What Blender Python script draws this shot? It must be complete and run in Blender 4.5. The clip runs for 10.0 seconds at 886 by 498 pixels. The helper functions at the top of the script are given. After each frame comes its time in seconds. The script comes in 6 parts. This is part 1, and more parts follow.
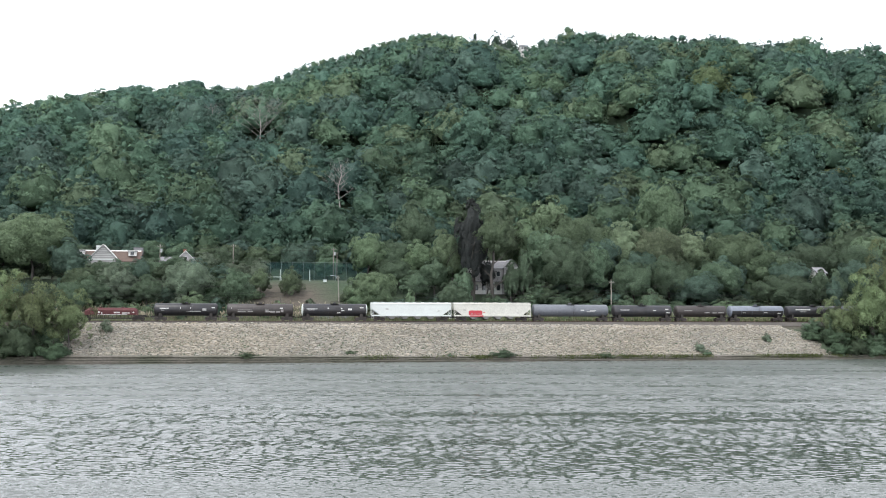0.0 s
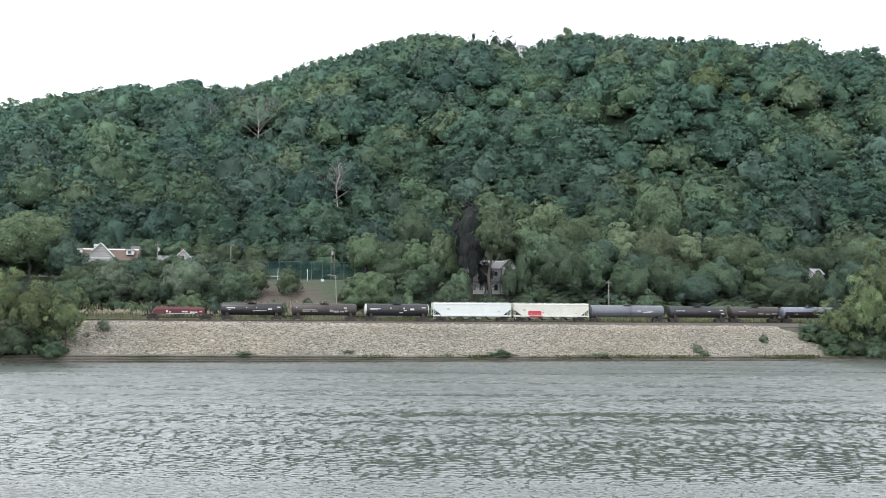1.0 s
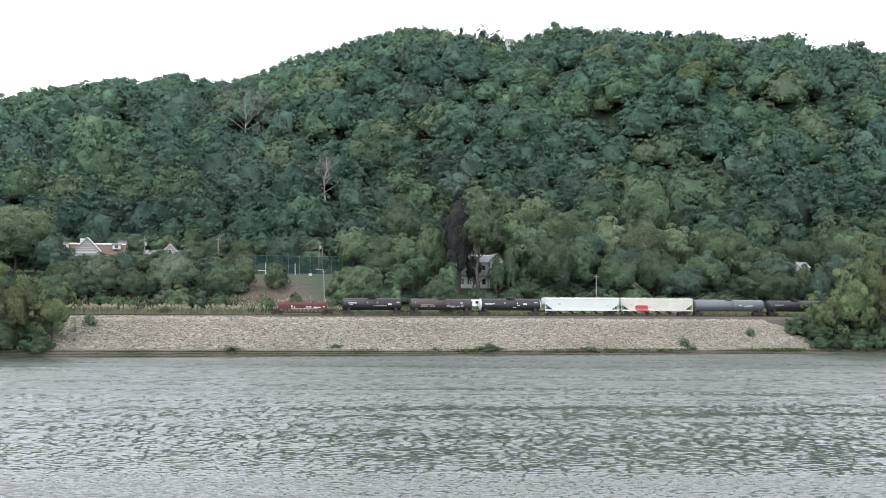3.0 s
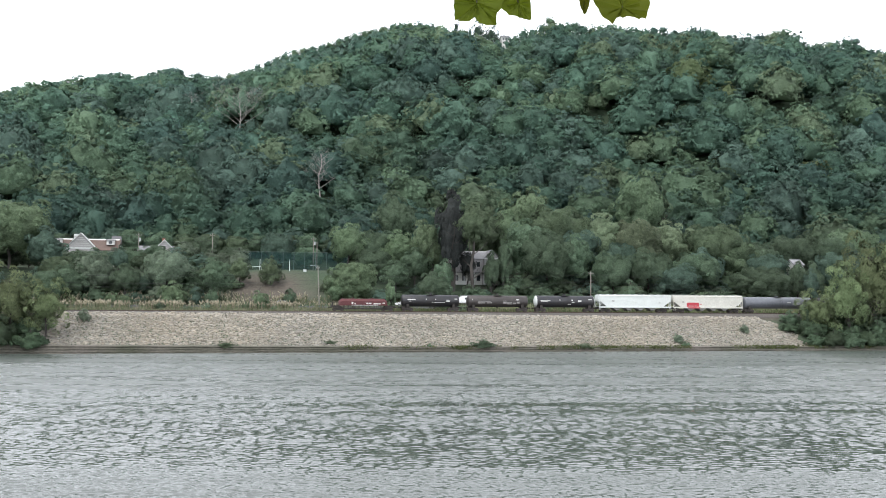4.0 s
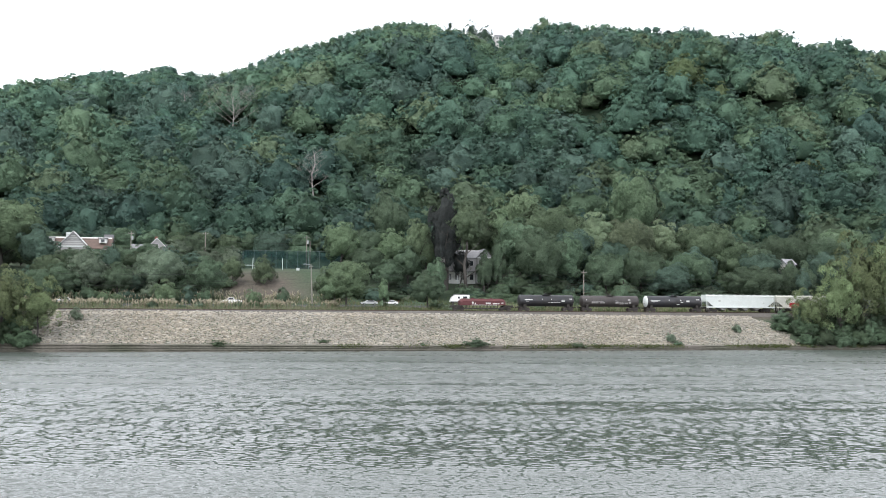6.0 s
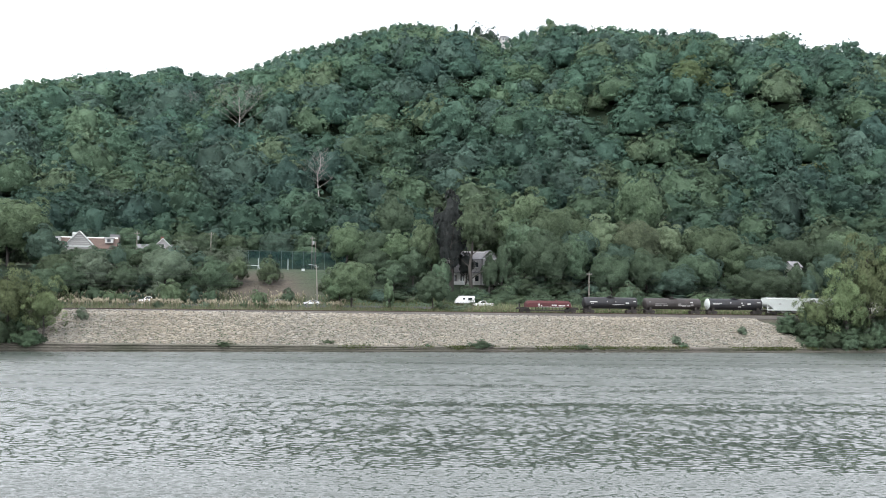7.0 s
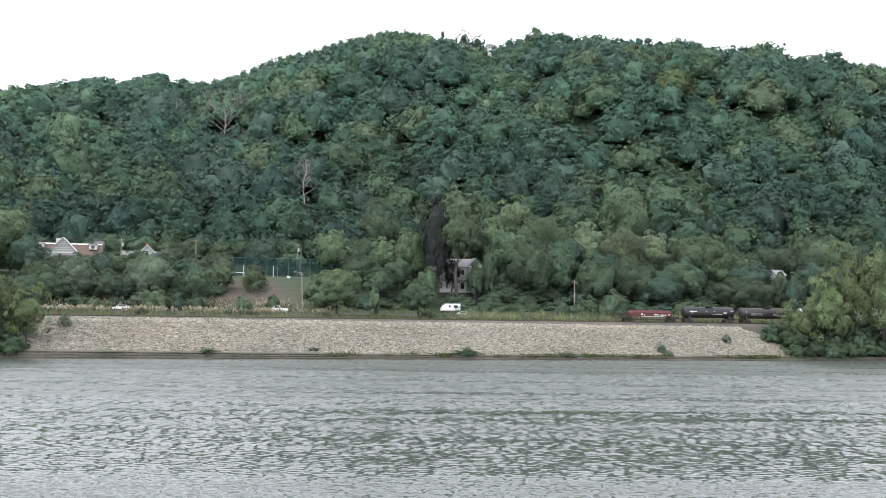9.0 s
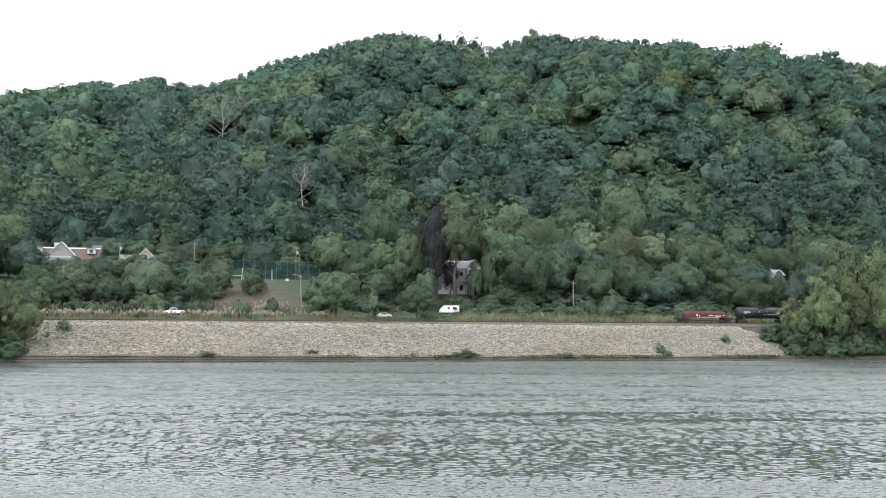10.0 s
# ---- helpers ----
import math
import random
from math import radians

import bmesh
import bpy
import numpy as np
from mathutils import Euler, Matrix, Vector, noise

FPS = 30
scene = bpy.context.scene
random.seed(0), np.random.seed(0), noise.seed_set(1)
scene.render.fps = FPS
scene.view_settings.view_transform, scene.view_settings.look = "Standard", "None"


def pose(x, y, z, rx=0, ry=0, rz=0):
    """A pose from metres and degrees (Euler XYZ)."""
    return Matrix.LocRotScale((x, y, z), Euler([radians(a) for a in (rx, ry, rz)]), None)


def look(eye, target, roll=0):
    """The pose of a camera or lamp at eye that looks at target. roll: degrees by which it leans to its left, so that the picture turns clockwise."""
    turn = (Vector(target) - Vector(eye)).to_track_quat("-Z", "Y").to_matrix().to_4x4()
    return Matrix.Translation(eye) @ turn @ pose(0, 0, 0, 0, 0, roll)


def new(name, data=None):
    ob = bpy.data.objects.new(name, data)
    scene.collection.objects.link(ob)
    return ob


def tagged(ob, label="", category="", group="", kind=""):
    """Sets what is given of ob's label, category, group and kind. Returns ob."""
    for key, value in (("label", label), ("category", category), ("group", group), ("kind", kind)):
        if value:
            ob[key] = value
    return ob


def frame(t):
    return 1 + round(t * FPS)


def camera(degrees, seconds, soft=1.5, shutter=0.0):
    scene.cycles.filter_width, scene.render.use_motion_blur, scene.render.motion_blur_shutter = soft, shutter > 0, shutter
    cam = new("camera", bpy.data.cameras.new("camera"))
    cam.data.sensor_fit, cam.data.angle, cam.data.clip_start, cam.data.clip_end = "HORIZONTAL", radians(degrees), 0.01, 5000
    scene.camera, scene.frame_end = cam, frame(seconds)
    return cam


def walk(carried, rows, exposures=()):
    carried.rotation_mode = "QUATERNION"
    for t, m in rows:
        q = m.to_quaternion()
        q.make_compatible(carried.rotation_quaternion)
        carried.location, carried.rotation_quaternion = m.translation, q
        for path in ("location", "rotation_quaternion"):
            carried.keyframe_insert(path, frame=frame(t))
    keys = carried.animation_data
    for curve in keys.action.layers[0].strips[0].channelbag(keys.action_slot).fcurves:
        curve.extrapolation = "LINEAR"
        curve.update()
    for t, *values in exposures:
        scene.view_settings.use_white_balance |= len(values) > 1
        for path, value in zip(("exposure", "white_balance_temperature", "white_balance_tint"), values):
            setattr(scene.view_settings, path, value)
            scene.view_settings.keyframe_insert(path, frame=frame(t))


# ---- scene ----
cam = camera(49.0, 10.0, soft=1.0)
# yaw, pitch, roll of the camera, held by hand on the near bank
walk(cam, [
    (t, pose(0, 0, 9.9, 90 + pitch, roll, yaw)) for t, yaw, pitch, roll in (
        (0.0, 0.000, 4.023, -0.120),
        (0.5, -0.041, 3.999, -0.292),
        (1.0, -0.148, 4.014, -0.321),
        (1.5, -0.327, 4.131, -0.208),
        (2.0, -0.524, 4.098, -0.346),
        (2.5, -0.715, 3.885, -0.304),
        (4.0, -1.176, 3.460, -0.322),
        (4.5, -1.521, 3.452, -0.655),
        (5.0, -1.766, 3.487, -0.740),
        (5.5, -1.780, 3.394, -0.408),
        (7.0, -1.282, 3.463, -0.632),
        (7.5, -1.470, 3.527, -0.491),
        (8.0, -1.761, 3.637, -0.333),
        (8.5, -1.900, 3.756, -0.371),
        (9.0, -2.130, 3.920, -0.761),
        (9.5, -2.208, 3.985, -0.742),
        (10.0, -2.189, 4.028, -0.377))],
    exposures=((0.0, 0.24), (2.5, 0.24), (4.0, 0.25), (5.0, 0.28), (7.0, 0.30), (10.0, 0.29)))

# ---- light: a bright overcast sky ----
world = bpy.data.worlds.new("sky")
scene.world = world
world.use_nodes = True
wn, wl = world.node_tree.nodes, world.node_tree.links
wn.clear()
w_out = wn.new("ShaderNodeOutputWorld")
w_mix = wn.new("ShaderNodeMixShader")
w_sky = wn.new("ShaderNodeTexSky")
w_sky.sky_type, w_sky.sun_disc = "NISHITA", False
w_sky.sun_elevation, w_sky.sun_rotation = radians(52), radians(215)
w_a = wn.new("ShaderNodeBackground")
w_a.inputs["Strength"].default_value = 0.10
w_b = wn.new("ShaderNodeBackground")
w_b.inputs["Color"].default_value = (0.935, 0.962, 1.03, 1)
# thin overcast, brightest in the haze low over the horizon
w_co, w_xyz, w_map = wn.new("ShaderNodeTexCoord"), wn.new("ShaderNodeSeparateXYZ"), wn.new("ShaderNodeMapRange")
wl.new(w_co.outputs["Generated"], w_xyz.inputs[0])
wl.new(w_xyz.outputs["Z"], w_map.inputs["Value"])
for w_key, w_value in (("From Min", 0.0), ("From Max", 0.85), ("To Min", 3.0), ("To Max", 1.35)):
    w_map.inputs[w_key].default_value = w_value
wl.new(w_map.outputs[0], w_b.inputs["Strength"])
w_mix.inputs[0].default_value = 0.85
wl.new(w_sky.outputs[0], w_a.inputs[0])
wl.new(w_a.outputs[0], w_mix.inputs[1])
wl.new(w_b.outputs[0], w_mix.inputs[2])
wl.new(w_mix.outputs[0], w_out.inputs[0])

sun = new("sun", bpy.data.lights.new("sun", "SUN"))
sun.data.energy, sun.data.angle, sun.data.color = 2.0, radians(20), (1.0, 0.97, 0.92)
sun.matrix_world = look((-45, -60, 140), (0, 0, 0))

# ---- the plan: s runs along the railway, d across it, away from the river ----
TURN = 10.548
TC, TS = math.cos(radians(TURN)), math.sin(radians(TURN))
Y0 = 238.6
RAIL = 9.0


def place(s, d):
    """World x, y of a point of the plan."""
    return s * TC - d * TS, Y0 + s * TS + d * TC


def at(s, d, z, rz=0.0):
    x, y = place(s, d)
    return pose(x, y, z, 0, 0, TURN + rz)


PROFILE_D = (-300, -232, -222, -219, -24, -22.2, -21.3, -20.2, -19, -5, -3.6, -1.9, 1.9, 3.4, 8, 20, 24.5, 33.5, 38, 42, 50, 60, 62, 66, 95, 120)
PROFILE_Z = (8.3, 8.3, 0.5, -2.5, -2.5, -1.5, -0.3, 0.9, 1.50, 8.60, 8.3, 8.75, 8.75, 8.3, 8.6, 9.30, 9.55, 9.95, 10.8, 11.6, 14.8, 19.8, 20.4, 20.8, 22.6, 30)
RIDGE_S = (-900, -400, -202, -158, -121, -86, -45, -24, 3, 38, 61, 92, 112, 140, 174, 222, 257, 284, 305, 335, 366, 600, 1200)
RIDGE_Z = (70, 88, 118, 132, 138, 141, 141, 149, 160, 170, 174, 169, 164, 174, 171, 170, 166, 168, 162, 162, 156, 130, 70)
FOOT_D = 118.0


def wavy(x, y, seed=0.0):
    """Smooth unevenness between -1 and 1, for arrays."""
    a = np.sin(x * 0.061 + y * 0.023 + seed) + np.sin(-x * 0.034 + y * 0.071 + 1.7 * seed + 1.1)
    b = np.sin(x * 0.137 - y * 0.052 + 2.3 + seed) + np.sin(x * 0.047 + y * 0.163 + 0.4 - seed)
    return (a + 0.6 * b) / 3.2


def ground_z(s, d):
    s, d = np.asarray(s, float), np.asarray(d, float)
    low = np.interp(d, PROFILE_D, PROFILE_Z)
    # the wooded banks beyond the ends of the stone slope
    out = np.clip(np.maximum(-84 - s, s - 92) / 6, 0, 1)
    low = low + np.where((d > -22) & (d < -4), out * 0.35 * wavy(s * 6, d * 6), 0)
    # the stone slope's crest and foot sink a little along the river
    crest, foot = np.interp(s, (-80, 0, 80), (0.05, 0.40, 0.65)), np.interp(s, (-80, 0, 80), (0.1, 0.65, 0.80))
    w = np.interp(d, (-21.3, -19, -5, -1.9), (0, 1, 1, 0))
    f = np.clip((d + 19) / 14, 0, 1)
    low = low - w * (foot * (1 - f) + crest * f)
    ridge = np.interp(s, RIDGE_S, RIDGE_Z)
    rd = 355 - 0.186 * (s - 66)
    v = np.clip((d - FOOT_D) / (rd - FOOT_D), 0, 1)
    up = 30 + (ridge - 30) * (0.25 * v + 0.75 * v ** 0.92 - 0.06 * np.sin(v * 6.283))
    up = up + 6 * wavy(s, d * 0.7) * np.sin(v * 3.1416)
    up = np.where(d > rd, ridge - 0.22 * (d - rd), up)
    return np.where(d > FOOT_D, np.maximum(up, 20), low)

# ---- materials ----
def surface(name, color, rough=0.8, metal=0.0, vary=0.25, scale=2.0, fine=20.0, bump=0.3, depth=0.02, random=0.0, second=None, tint=False, coords="Object", spec=0.5):
    """A weathered surface: base colour, blotches at two scales, fine relief. random: how far pieces differ; tint: multiplied by the mesh's own tint."""
    m = bpy.data.materials.new(name)
    m.use_nodes = True
    n, l = m.node_tree.nodes, m.node_tree.links
    b = n["Principled BSDF"]
    co = n.new("ShaderNodeTexCoord").outputs[coords]
    big, small = n.new("ShaderNodeTexNoise"), n.new("ShaderNodeTexNoise")
    big.inputs["Scale"].default_value, big.inputs["Detail"].default_value = scale, 5
    small.inputs["Scale"].default_value, small.inputs["Detail"].default_value = fine, 3
    l.new(co, big.inputs["Vector"]), l.new(co, small.inputs["Vector"])
    ramp = n.new("ShaderNodeMapRange")
    ramp.inputs["From Min"].default_value, ramp.inputs["From Max"].default_value = 0.3, 0.7
    l.new(big.outputs["Fac"], ramp.inputs["Value"])
    mix = n.new("ShaderNodeMix")
    mix.data_type = "RGBA"
    dark = second or tuple(c * (1 - vary) for c in color)
    mix.inputs["A"].default_value, mix.inputs["B"].default_value = (*dark, 1), (*color, 1)
    l.new(ramp.outputs[0], mix.inputs["Factor"])
    hsv = n.new("ShaderNodeHueSaturation")
    l.new(mix.outputs["Result"], hsv.inputs["Color"])
    val = n.new("ShaderNodeMapRange")
    val.inputs["From Min"].default_value, val.inputs["From Max"].default_value = 0.3, 0.7
    val.inputs["To Min"].default_value, val.inputs["To Max"].default_value = 1 - vary * 0.6, 1 + vary * 0.6
    l.new(small.outputs["Fac"], val.inputs["Value"])
    value = val.outputs[0]
    if random:
        inf = n.new("ShaderNodeObjectInfo")
        r = n.new("ShaderNodeMapRange")
        r.inputs["To Min"].default_value, r.inputs["To Max"].default_value = 1 - random, 1 + random
        l.new(inf.outputs["Random"], r.inputs["Value"])
        mul = n.new("ShaderNodeMath")
        mul.operation = "MULTIPLY"
        l.new(value, mul.inputs[0]), l.new(r.outputs[0], mul.inputs[1])
        value = mul.outputs[0]
    l.new(value, hsv.inputs["Value"])
    result = hsv.outputs["Color"]
    if tint:
        at_node = n.new("ShaderNodeAttribute")
        at_node.attribute_name = "tint"
        mm = n.new("ShaderNodeMix")
        mm.data_type, mm.blend_type = "RGBA", "MULTIPLY"
        mm.inputs["Factor"].default_value = 1
        l.new(result, mm.inputs["A"]), l.new(at_node.outputs["Color"], mm.inputs["B"])
        result = mm.outputs["Result"]
    l.new(result, b.inputs["Base Color"])
    b.inputs["Roughness"].default_value, b.inputs["Metallic"].default_value = rough, metal
    b.inputs["Specular IOR Level"].default_value = spec
    if bump:
        bp = n.new("ShaderNodeBump")
        bp.inputs["Strength"].default_value, bp.inputs["Distance"].default_value = bump, depth
        l.new(small.outputs["Fac"], bp.inputs["Height"])
        l.new(bp.outputs["Normal"], b.inputs["Normal"])
    return m


def leaf_material(name, color, tint=False, spread=0.10, through_it=0.48, boughs=True, sprays=0.42):
    """Leaves: thin, matt, a little light passes through; every clump of leaves differs."""
    m = bpy.data.materials.new(name)
    m.use_nodes = True
    n, l = m.node_tree.nodes, m.node_tree.links
    n.clear()
    out = n.new("ShaderNodeOutputMaterial")
    geo, inf = n.new("ShaderNodeNewGeometry"), n.new("ShaderNodeObjectInfo")
    hsv = n.new("ShaderNodeHueSaturation")
    hsv.inputs["Color"].default_value = (*color, 1)
    r = n.new("ShaderNodeMapRange")
    r.inputs["To Min"].default_value, r.inputs["To Max"].default_value = 1 - spread, 1 + spread
    l.new(geo.outputs["Random Per Island"], r.inputs["Value"])
    # sprays of leaves, lighter and darker, in every mass of foliage
    spray, mottle, both = n.new("ShaderNodeTexNoise"), n.new("ShaderNodeMapRange"), n.new("ShaderNodeMath")
    spray.inputs["Scale"].default_value, spray.inputs["Detail"].default_value, spray.inputs["Roughness"].default_value = 1.1, 4, 0.72
    for key, value in (("From Min", 0.28), ("From Max", 0.72), ("To Min", 1 - sprays), ("To Max", 1 + sprays)):
        mottle.inputs[key].default_value = value
    both.operation = "MULTIPLY"
    l.new(geo.outputs["Position"], spray.inputs["Vector"]), l.new(spray.outputs["Fac"], mottle.inputs["Value"])
    l.new(mottle.outputs[0], both.inputs[0]), l.new(r.outputs[0], both.inputs[1])
    l.new(both.outputs[0], hsv.inputs["Value"])
    if not tint:
        h = n.new("ShaderNodeMapRange")
        h.inputs["To Min"].default_value, h.inputs["To Max"].default_value = 0.485, 0.515
        l.new(inf.outputs["Random"], h.inputs["Value"]), l.new(h.outputs[0], hsv.inputs["Hue"])
        # plant by plant lighter or darker
        own, times = n.new("ShaderNodeMapRange"), n.new("ShaderNodeMath")
        own.inputs["To Min"].default_value, own.inputs["To Max"].default_value = 0.76, 1.26
        times.operation = "MULTIPLY"
        l.new(inf.outputs["Random"], own.inputs["Value"])
        l.new(own.outputs[0], times.inputs[0]), l.new(both.outputs[0], times.inputs[1])
        l.new(times.outputs[0], hsv.inputs["Value"])
    result = hsv.outputs["Color"]
    if tint:
        a = n.new("ShaderNodeAttribute")
        a.attribute_name = "tint"
        mm = n.new("ShaderNodeMix")
        mm.data_type, mm.blend_type = "RGBA", "MULTIPLY"
        mm.inputs["Factor"].default_value = 1
        l.new(result, mm.inputs["A"]), l.new(a.outputs["Color"], mm.inputs["B"])
        result = mm.outputs["Result"]
    d, t, mix = n.new("ShaderNodeBsdfPrincipled"), n.new("ShaderNodeBsdfTranslucent"), n.new("ShaderNodeMixShader")
    d.inputs["Roughness"].default_value, d.inputs["Specular IOR Level"].default_value = 0.7, 0.25
    l.new(result, d.inputs["Base Color"]), l.new(result, t.inputs["Color"])
    mix.inputs[0].default_value = through_it
    if boughs:
        # foliage is shaded by the bough that its leaves cover
        bough, turned = n.new("ShaderNodeAttribute"), n.new("ShaderNodeVectorTransform")
        bough.attribute_name = "bough"
        turned.vector_type, turned.convert_from, turned.convert_to = "NORMAL", "OBJECT", "WORLD"
        l.new(bough.outputs["Vector"], turned.inputs[0])
        l.new(turned.outputs[0], d.inputs["Normal"]), l.new(turned.outputs[0], t.inputs["Normal"])
    l.new(d.outputs[0], mix.inputs[1]), l.new(t.outputs[0], mix.inputs[2])
    l.new(mix.outputs[0], out.inputs["Surface"])
    return m


# foliage greens, blue lifted a little to stand in for distance haze
LEAF = {
    "mid": leaf_material("leaf_mid_green", (0.130, 0.194, 0.123)),
    "dark": leaf_material("leaf_dark_green", (0.113, 0.180, 0.136)),
    "light": leaf_material("leaf_light_green", (0.161, 0.222, 0.129)),
    "olive": leaf_material("leaf_olive", (0.141, 0.200, 0.119)),
    "sage": leaf_material("leaf_sage", (0.182, 0.237, 0.167)),
    "pale": leaf_material("leaf_pale", (0.196, 0.255, 0.157)),
    "bright": leaf_material("leaf_bright", (0.165, 0.233, 0.136)),
    "copper": leaf_material("leaf_copper", (0.053, 0.061, 0.059)),
    "bank": leaf_material("leaf_bank", (0.203, 0.262, 0.134)),
    "cone": leaf_material("leaf_cone", (0.204, 0.288, 0.173)),
    # deep: leaf green darkened to stand in for shade under the bank trees
    "deep": leaf_material("leaf_shade_dark_green", (0.097, 0.145, 0.086)),
}
M_WOODS = leaf_material("hill_leaves", (1, 1, 1), tint=True, spread=0.14, through_it=0.5, sprays=0.26)
M_TWIGLEAF = leaf_material("twig_leaf", (0.082, 0.100, 0.006), spread=0.05, through_it=0.6, boughs=False)
M_BARK = surface("bark", (0.080, 0.072, 0.064), 0.9, vary=0.4, scale=1.5, fine=8, bump=0.6, depth=0.05)
M_DEADWOOD = surface("dead_wood", (0.34, 0.32, 0.30), 0.9, vary=0.3, scale=1.0, fine=6)
M_STONE = surface("limestone", (0.288, 0.266, 0.224), 0.9, vary=0.22, scale=0.6, fine=5, bump=0.5, depth=0.05, tint=True)
M_BALLAST = surface("ballast", (0.105, 0.095, 0.085), 0.95, vary=0.35, scale=0.15, fine=6, bump=0.8, depth=0.06)
M_RAIL = surface("rail_steel", (0.10, 0.07, 0.055), 0.5, metal=0.7, vary=0.3)
M_TIE = surface("tarred_oak", (0.06, 0.05, 0.045), 0.9, vary=0.3)
M_MUD = surface("muddy_ledge", (0.125, 0.112, 0.096), 0.9, second=(0.070, 0.072, 0.050), vary=0.35, scale=0.12, fine=1.5, bump=0.7, depth=0.15)
M_ASPHALT = surface("asphalt", (0.075, 0.075, 0.078), 0.9, vary=0.2, scale=0.1, fine=5)
M_GRASS = leaf_material("grass", (0.140, 0.145, 0.090), tint=True, boughs=False)
M_WHITE = surface("white_paint", (0.57, 0.605, 0.585), 0.45, vary=0.07, scale=0.5, fine=3, bump=0.05, depth=0.005)
M_CREAM = surface("cream_paint", (0.56, 0.555, 0.50), 0.5, vary=0.14, scale=0.5, fine=3, bump=0.05, depth=0.005)
M_BLACKTANK = surface("black_tank_paint", (0.016, 0.018, 0.024), 0.42, second=(0.026, 0.024, 0.025), vary=0.3, scale=0.5, fine=3, bump=0.04, depth=0.004, random=0.3)
M_BROWNTANK = surface("brown_black_tank_paint", (0.045, 0.038, 0.036), 0.5, vary=0.3, scale=0.5, fine=3, bump=0.04, depth=0.004)
M_GREYTANK = surface("grey_tank_paint", (0.135, 0.145, 0.165), 0.4, vary=0.2, scale=0.4, fine=3, bump=0.04, depth=0.004)
M_BLUETANK = surface("blue_grey_tank_paint", (0.17, 0.19, 0.23), 0.4, vary=0.2, scale=0.4, fine=3, bump=0.04, depth=0.004)
M_GRIME = surface("grimy_steel", (0.040, 0.035, 0.031), 0.8, vary=0.35, scale=1.0, fine=8)
M_BAY = surface("dusty_grey_paint", (0.27, 0.265, 0.25), 0.7, vary=0.3, scale=0.8, fine=4, bump=0.1, depth=0.01)
M_TREAD = surface("wheel_steel", (0.10, 0.085, 0.075), 0.45, metal=0.6, vary=0.3)
M_RED = surface("oxide_red_paint", (0.098, 0.026, 0.028), 0.75, vary=0.3, scale=0.6, fine=4, bump=0.1, depth=0.01)
M_SIGNRED = surface("bright_red_paint", (0.429, 0.035, 0.050), 0.5, vary=0.12, scale=1.5)
M_MARK = surface("faded_white_marking", (0.62, 0.62, 0.60), 0.6, vary=0.25, scale=2.0)
M_SCRAWL = surface("grey_spray_paint", (0.28, 0.27, 0.26), 0.6, vary=0.4, scale=1.5)
M_POLE = surface("weathered_pole", (0.26, 0.24, 0.21), 0.9, vary=0.25, scale=0.6)
M_WIRE = surface("cable_black", (0.03, 0.03, 0.03), 0.6)
M_SIDING = surface("white_siding", (0.62, 0.62, 0.60), 0.7, vary=0.12, scale=0.4)
M_GREYSIDE = surface("grey_siding", (0.34, 0.335, 0.33), 0.7, vary=0.15, scale=0.4)
M_ROOFRED = surface("brown_shingles", (0.135, 0.095, 0.080), 0.9, vary=0.25, scale=0.5, fine=5)
M_ROOFGREY = surface("grey_shingles", (0.21, 0.21, 0.22), 0.9, vary=0.25, scale=0.5, fine=5)
M_BRICK = surface("red_brick", (0.28, 0.12, 0.09), 0.9, vary=0.25, scale=1.5, fine=10)
M_GLASS = surface("dark_window_glass", (0.03, 0.035, 0.04), 0.08, vary=0.1, bump=0)
M_STEELPOST = surface("galvanised_post", (0.40, 0.42, 0.42), 0.5, metal=0.4, vary=0.15)
M_CARWHITE = surface("white_car_paint", (0.82, 0.82, 0.82), 0.25, vary=0.03, bump=0)
M_CARSILVER = surface("silver_car_paint", (0.50, 0.51, 0.52), 0.3, vary=0.05, bump=0)
M_TYRE = surface("tyre_rubber", (0.025, 0.025, 0.025), 0.9)
M_LAMP_RED = surface("red_tail_light", (0.35, 0.02, 0.02), 0.3, vary=0.05)


def net_material():
    """Woven green windscreen: threads with gaps between them."""
    m = bpy.data.materials.new("green_windscreen_net")
    m.use_nodes = True
    n, l = m.node_tree.nodes, m.node_tree.links
    b = n["Principled BSDF"]
    b.inputs["Base Color"].default_value, b.inputs["Roughness"].default_value = (0.018, 0.062, 0.058, 1), 0.9
    gap, mix = n.new("ShaderNodeBsdfTransparent"), n.new("ShaderNodeMixShader")
    mix.inputs[0].default_value = 0.30
    l.new(gap.outputs[0], mix.inputs[1]), l.new(b.outputs[0], mix.inputs[2])
    l.new(mix.outputs[0], n["Material Output"].inputs["Surface"])
    return m


M_NET = net_material()
M_NETPOST = surface("grey_green_post", (0.16, 0.20, 0.19), 0.6, metal=0.2, vary=0.15)


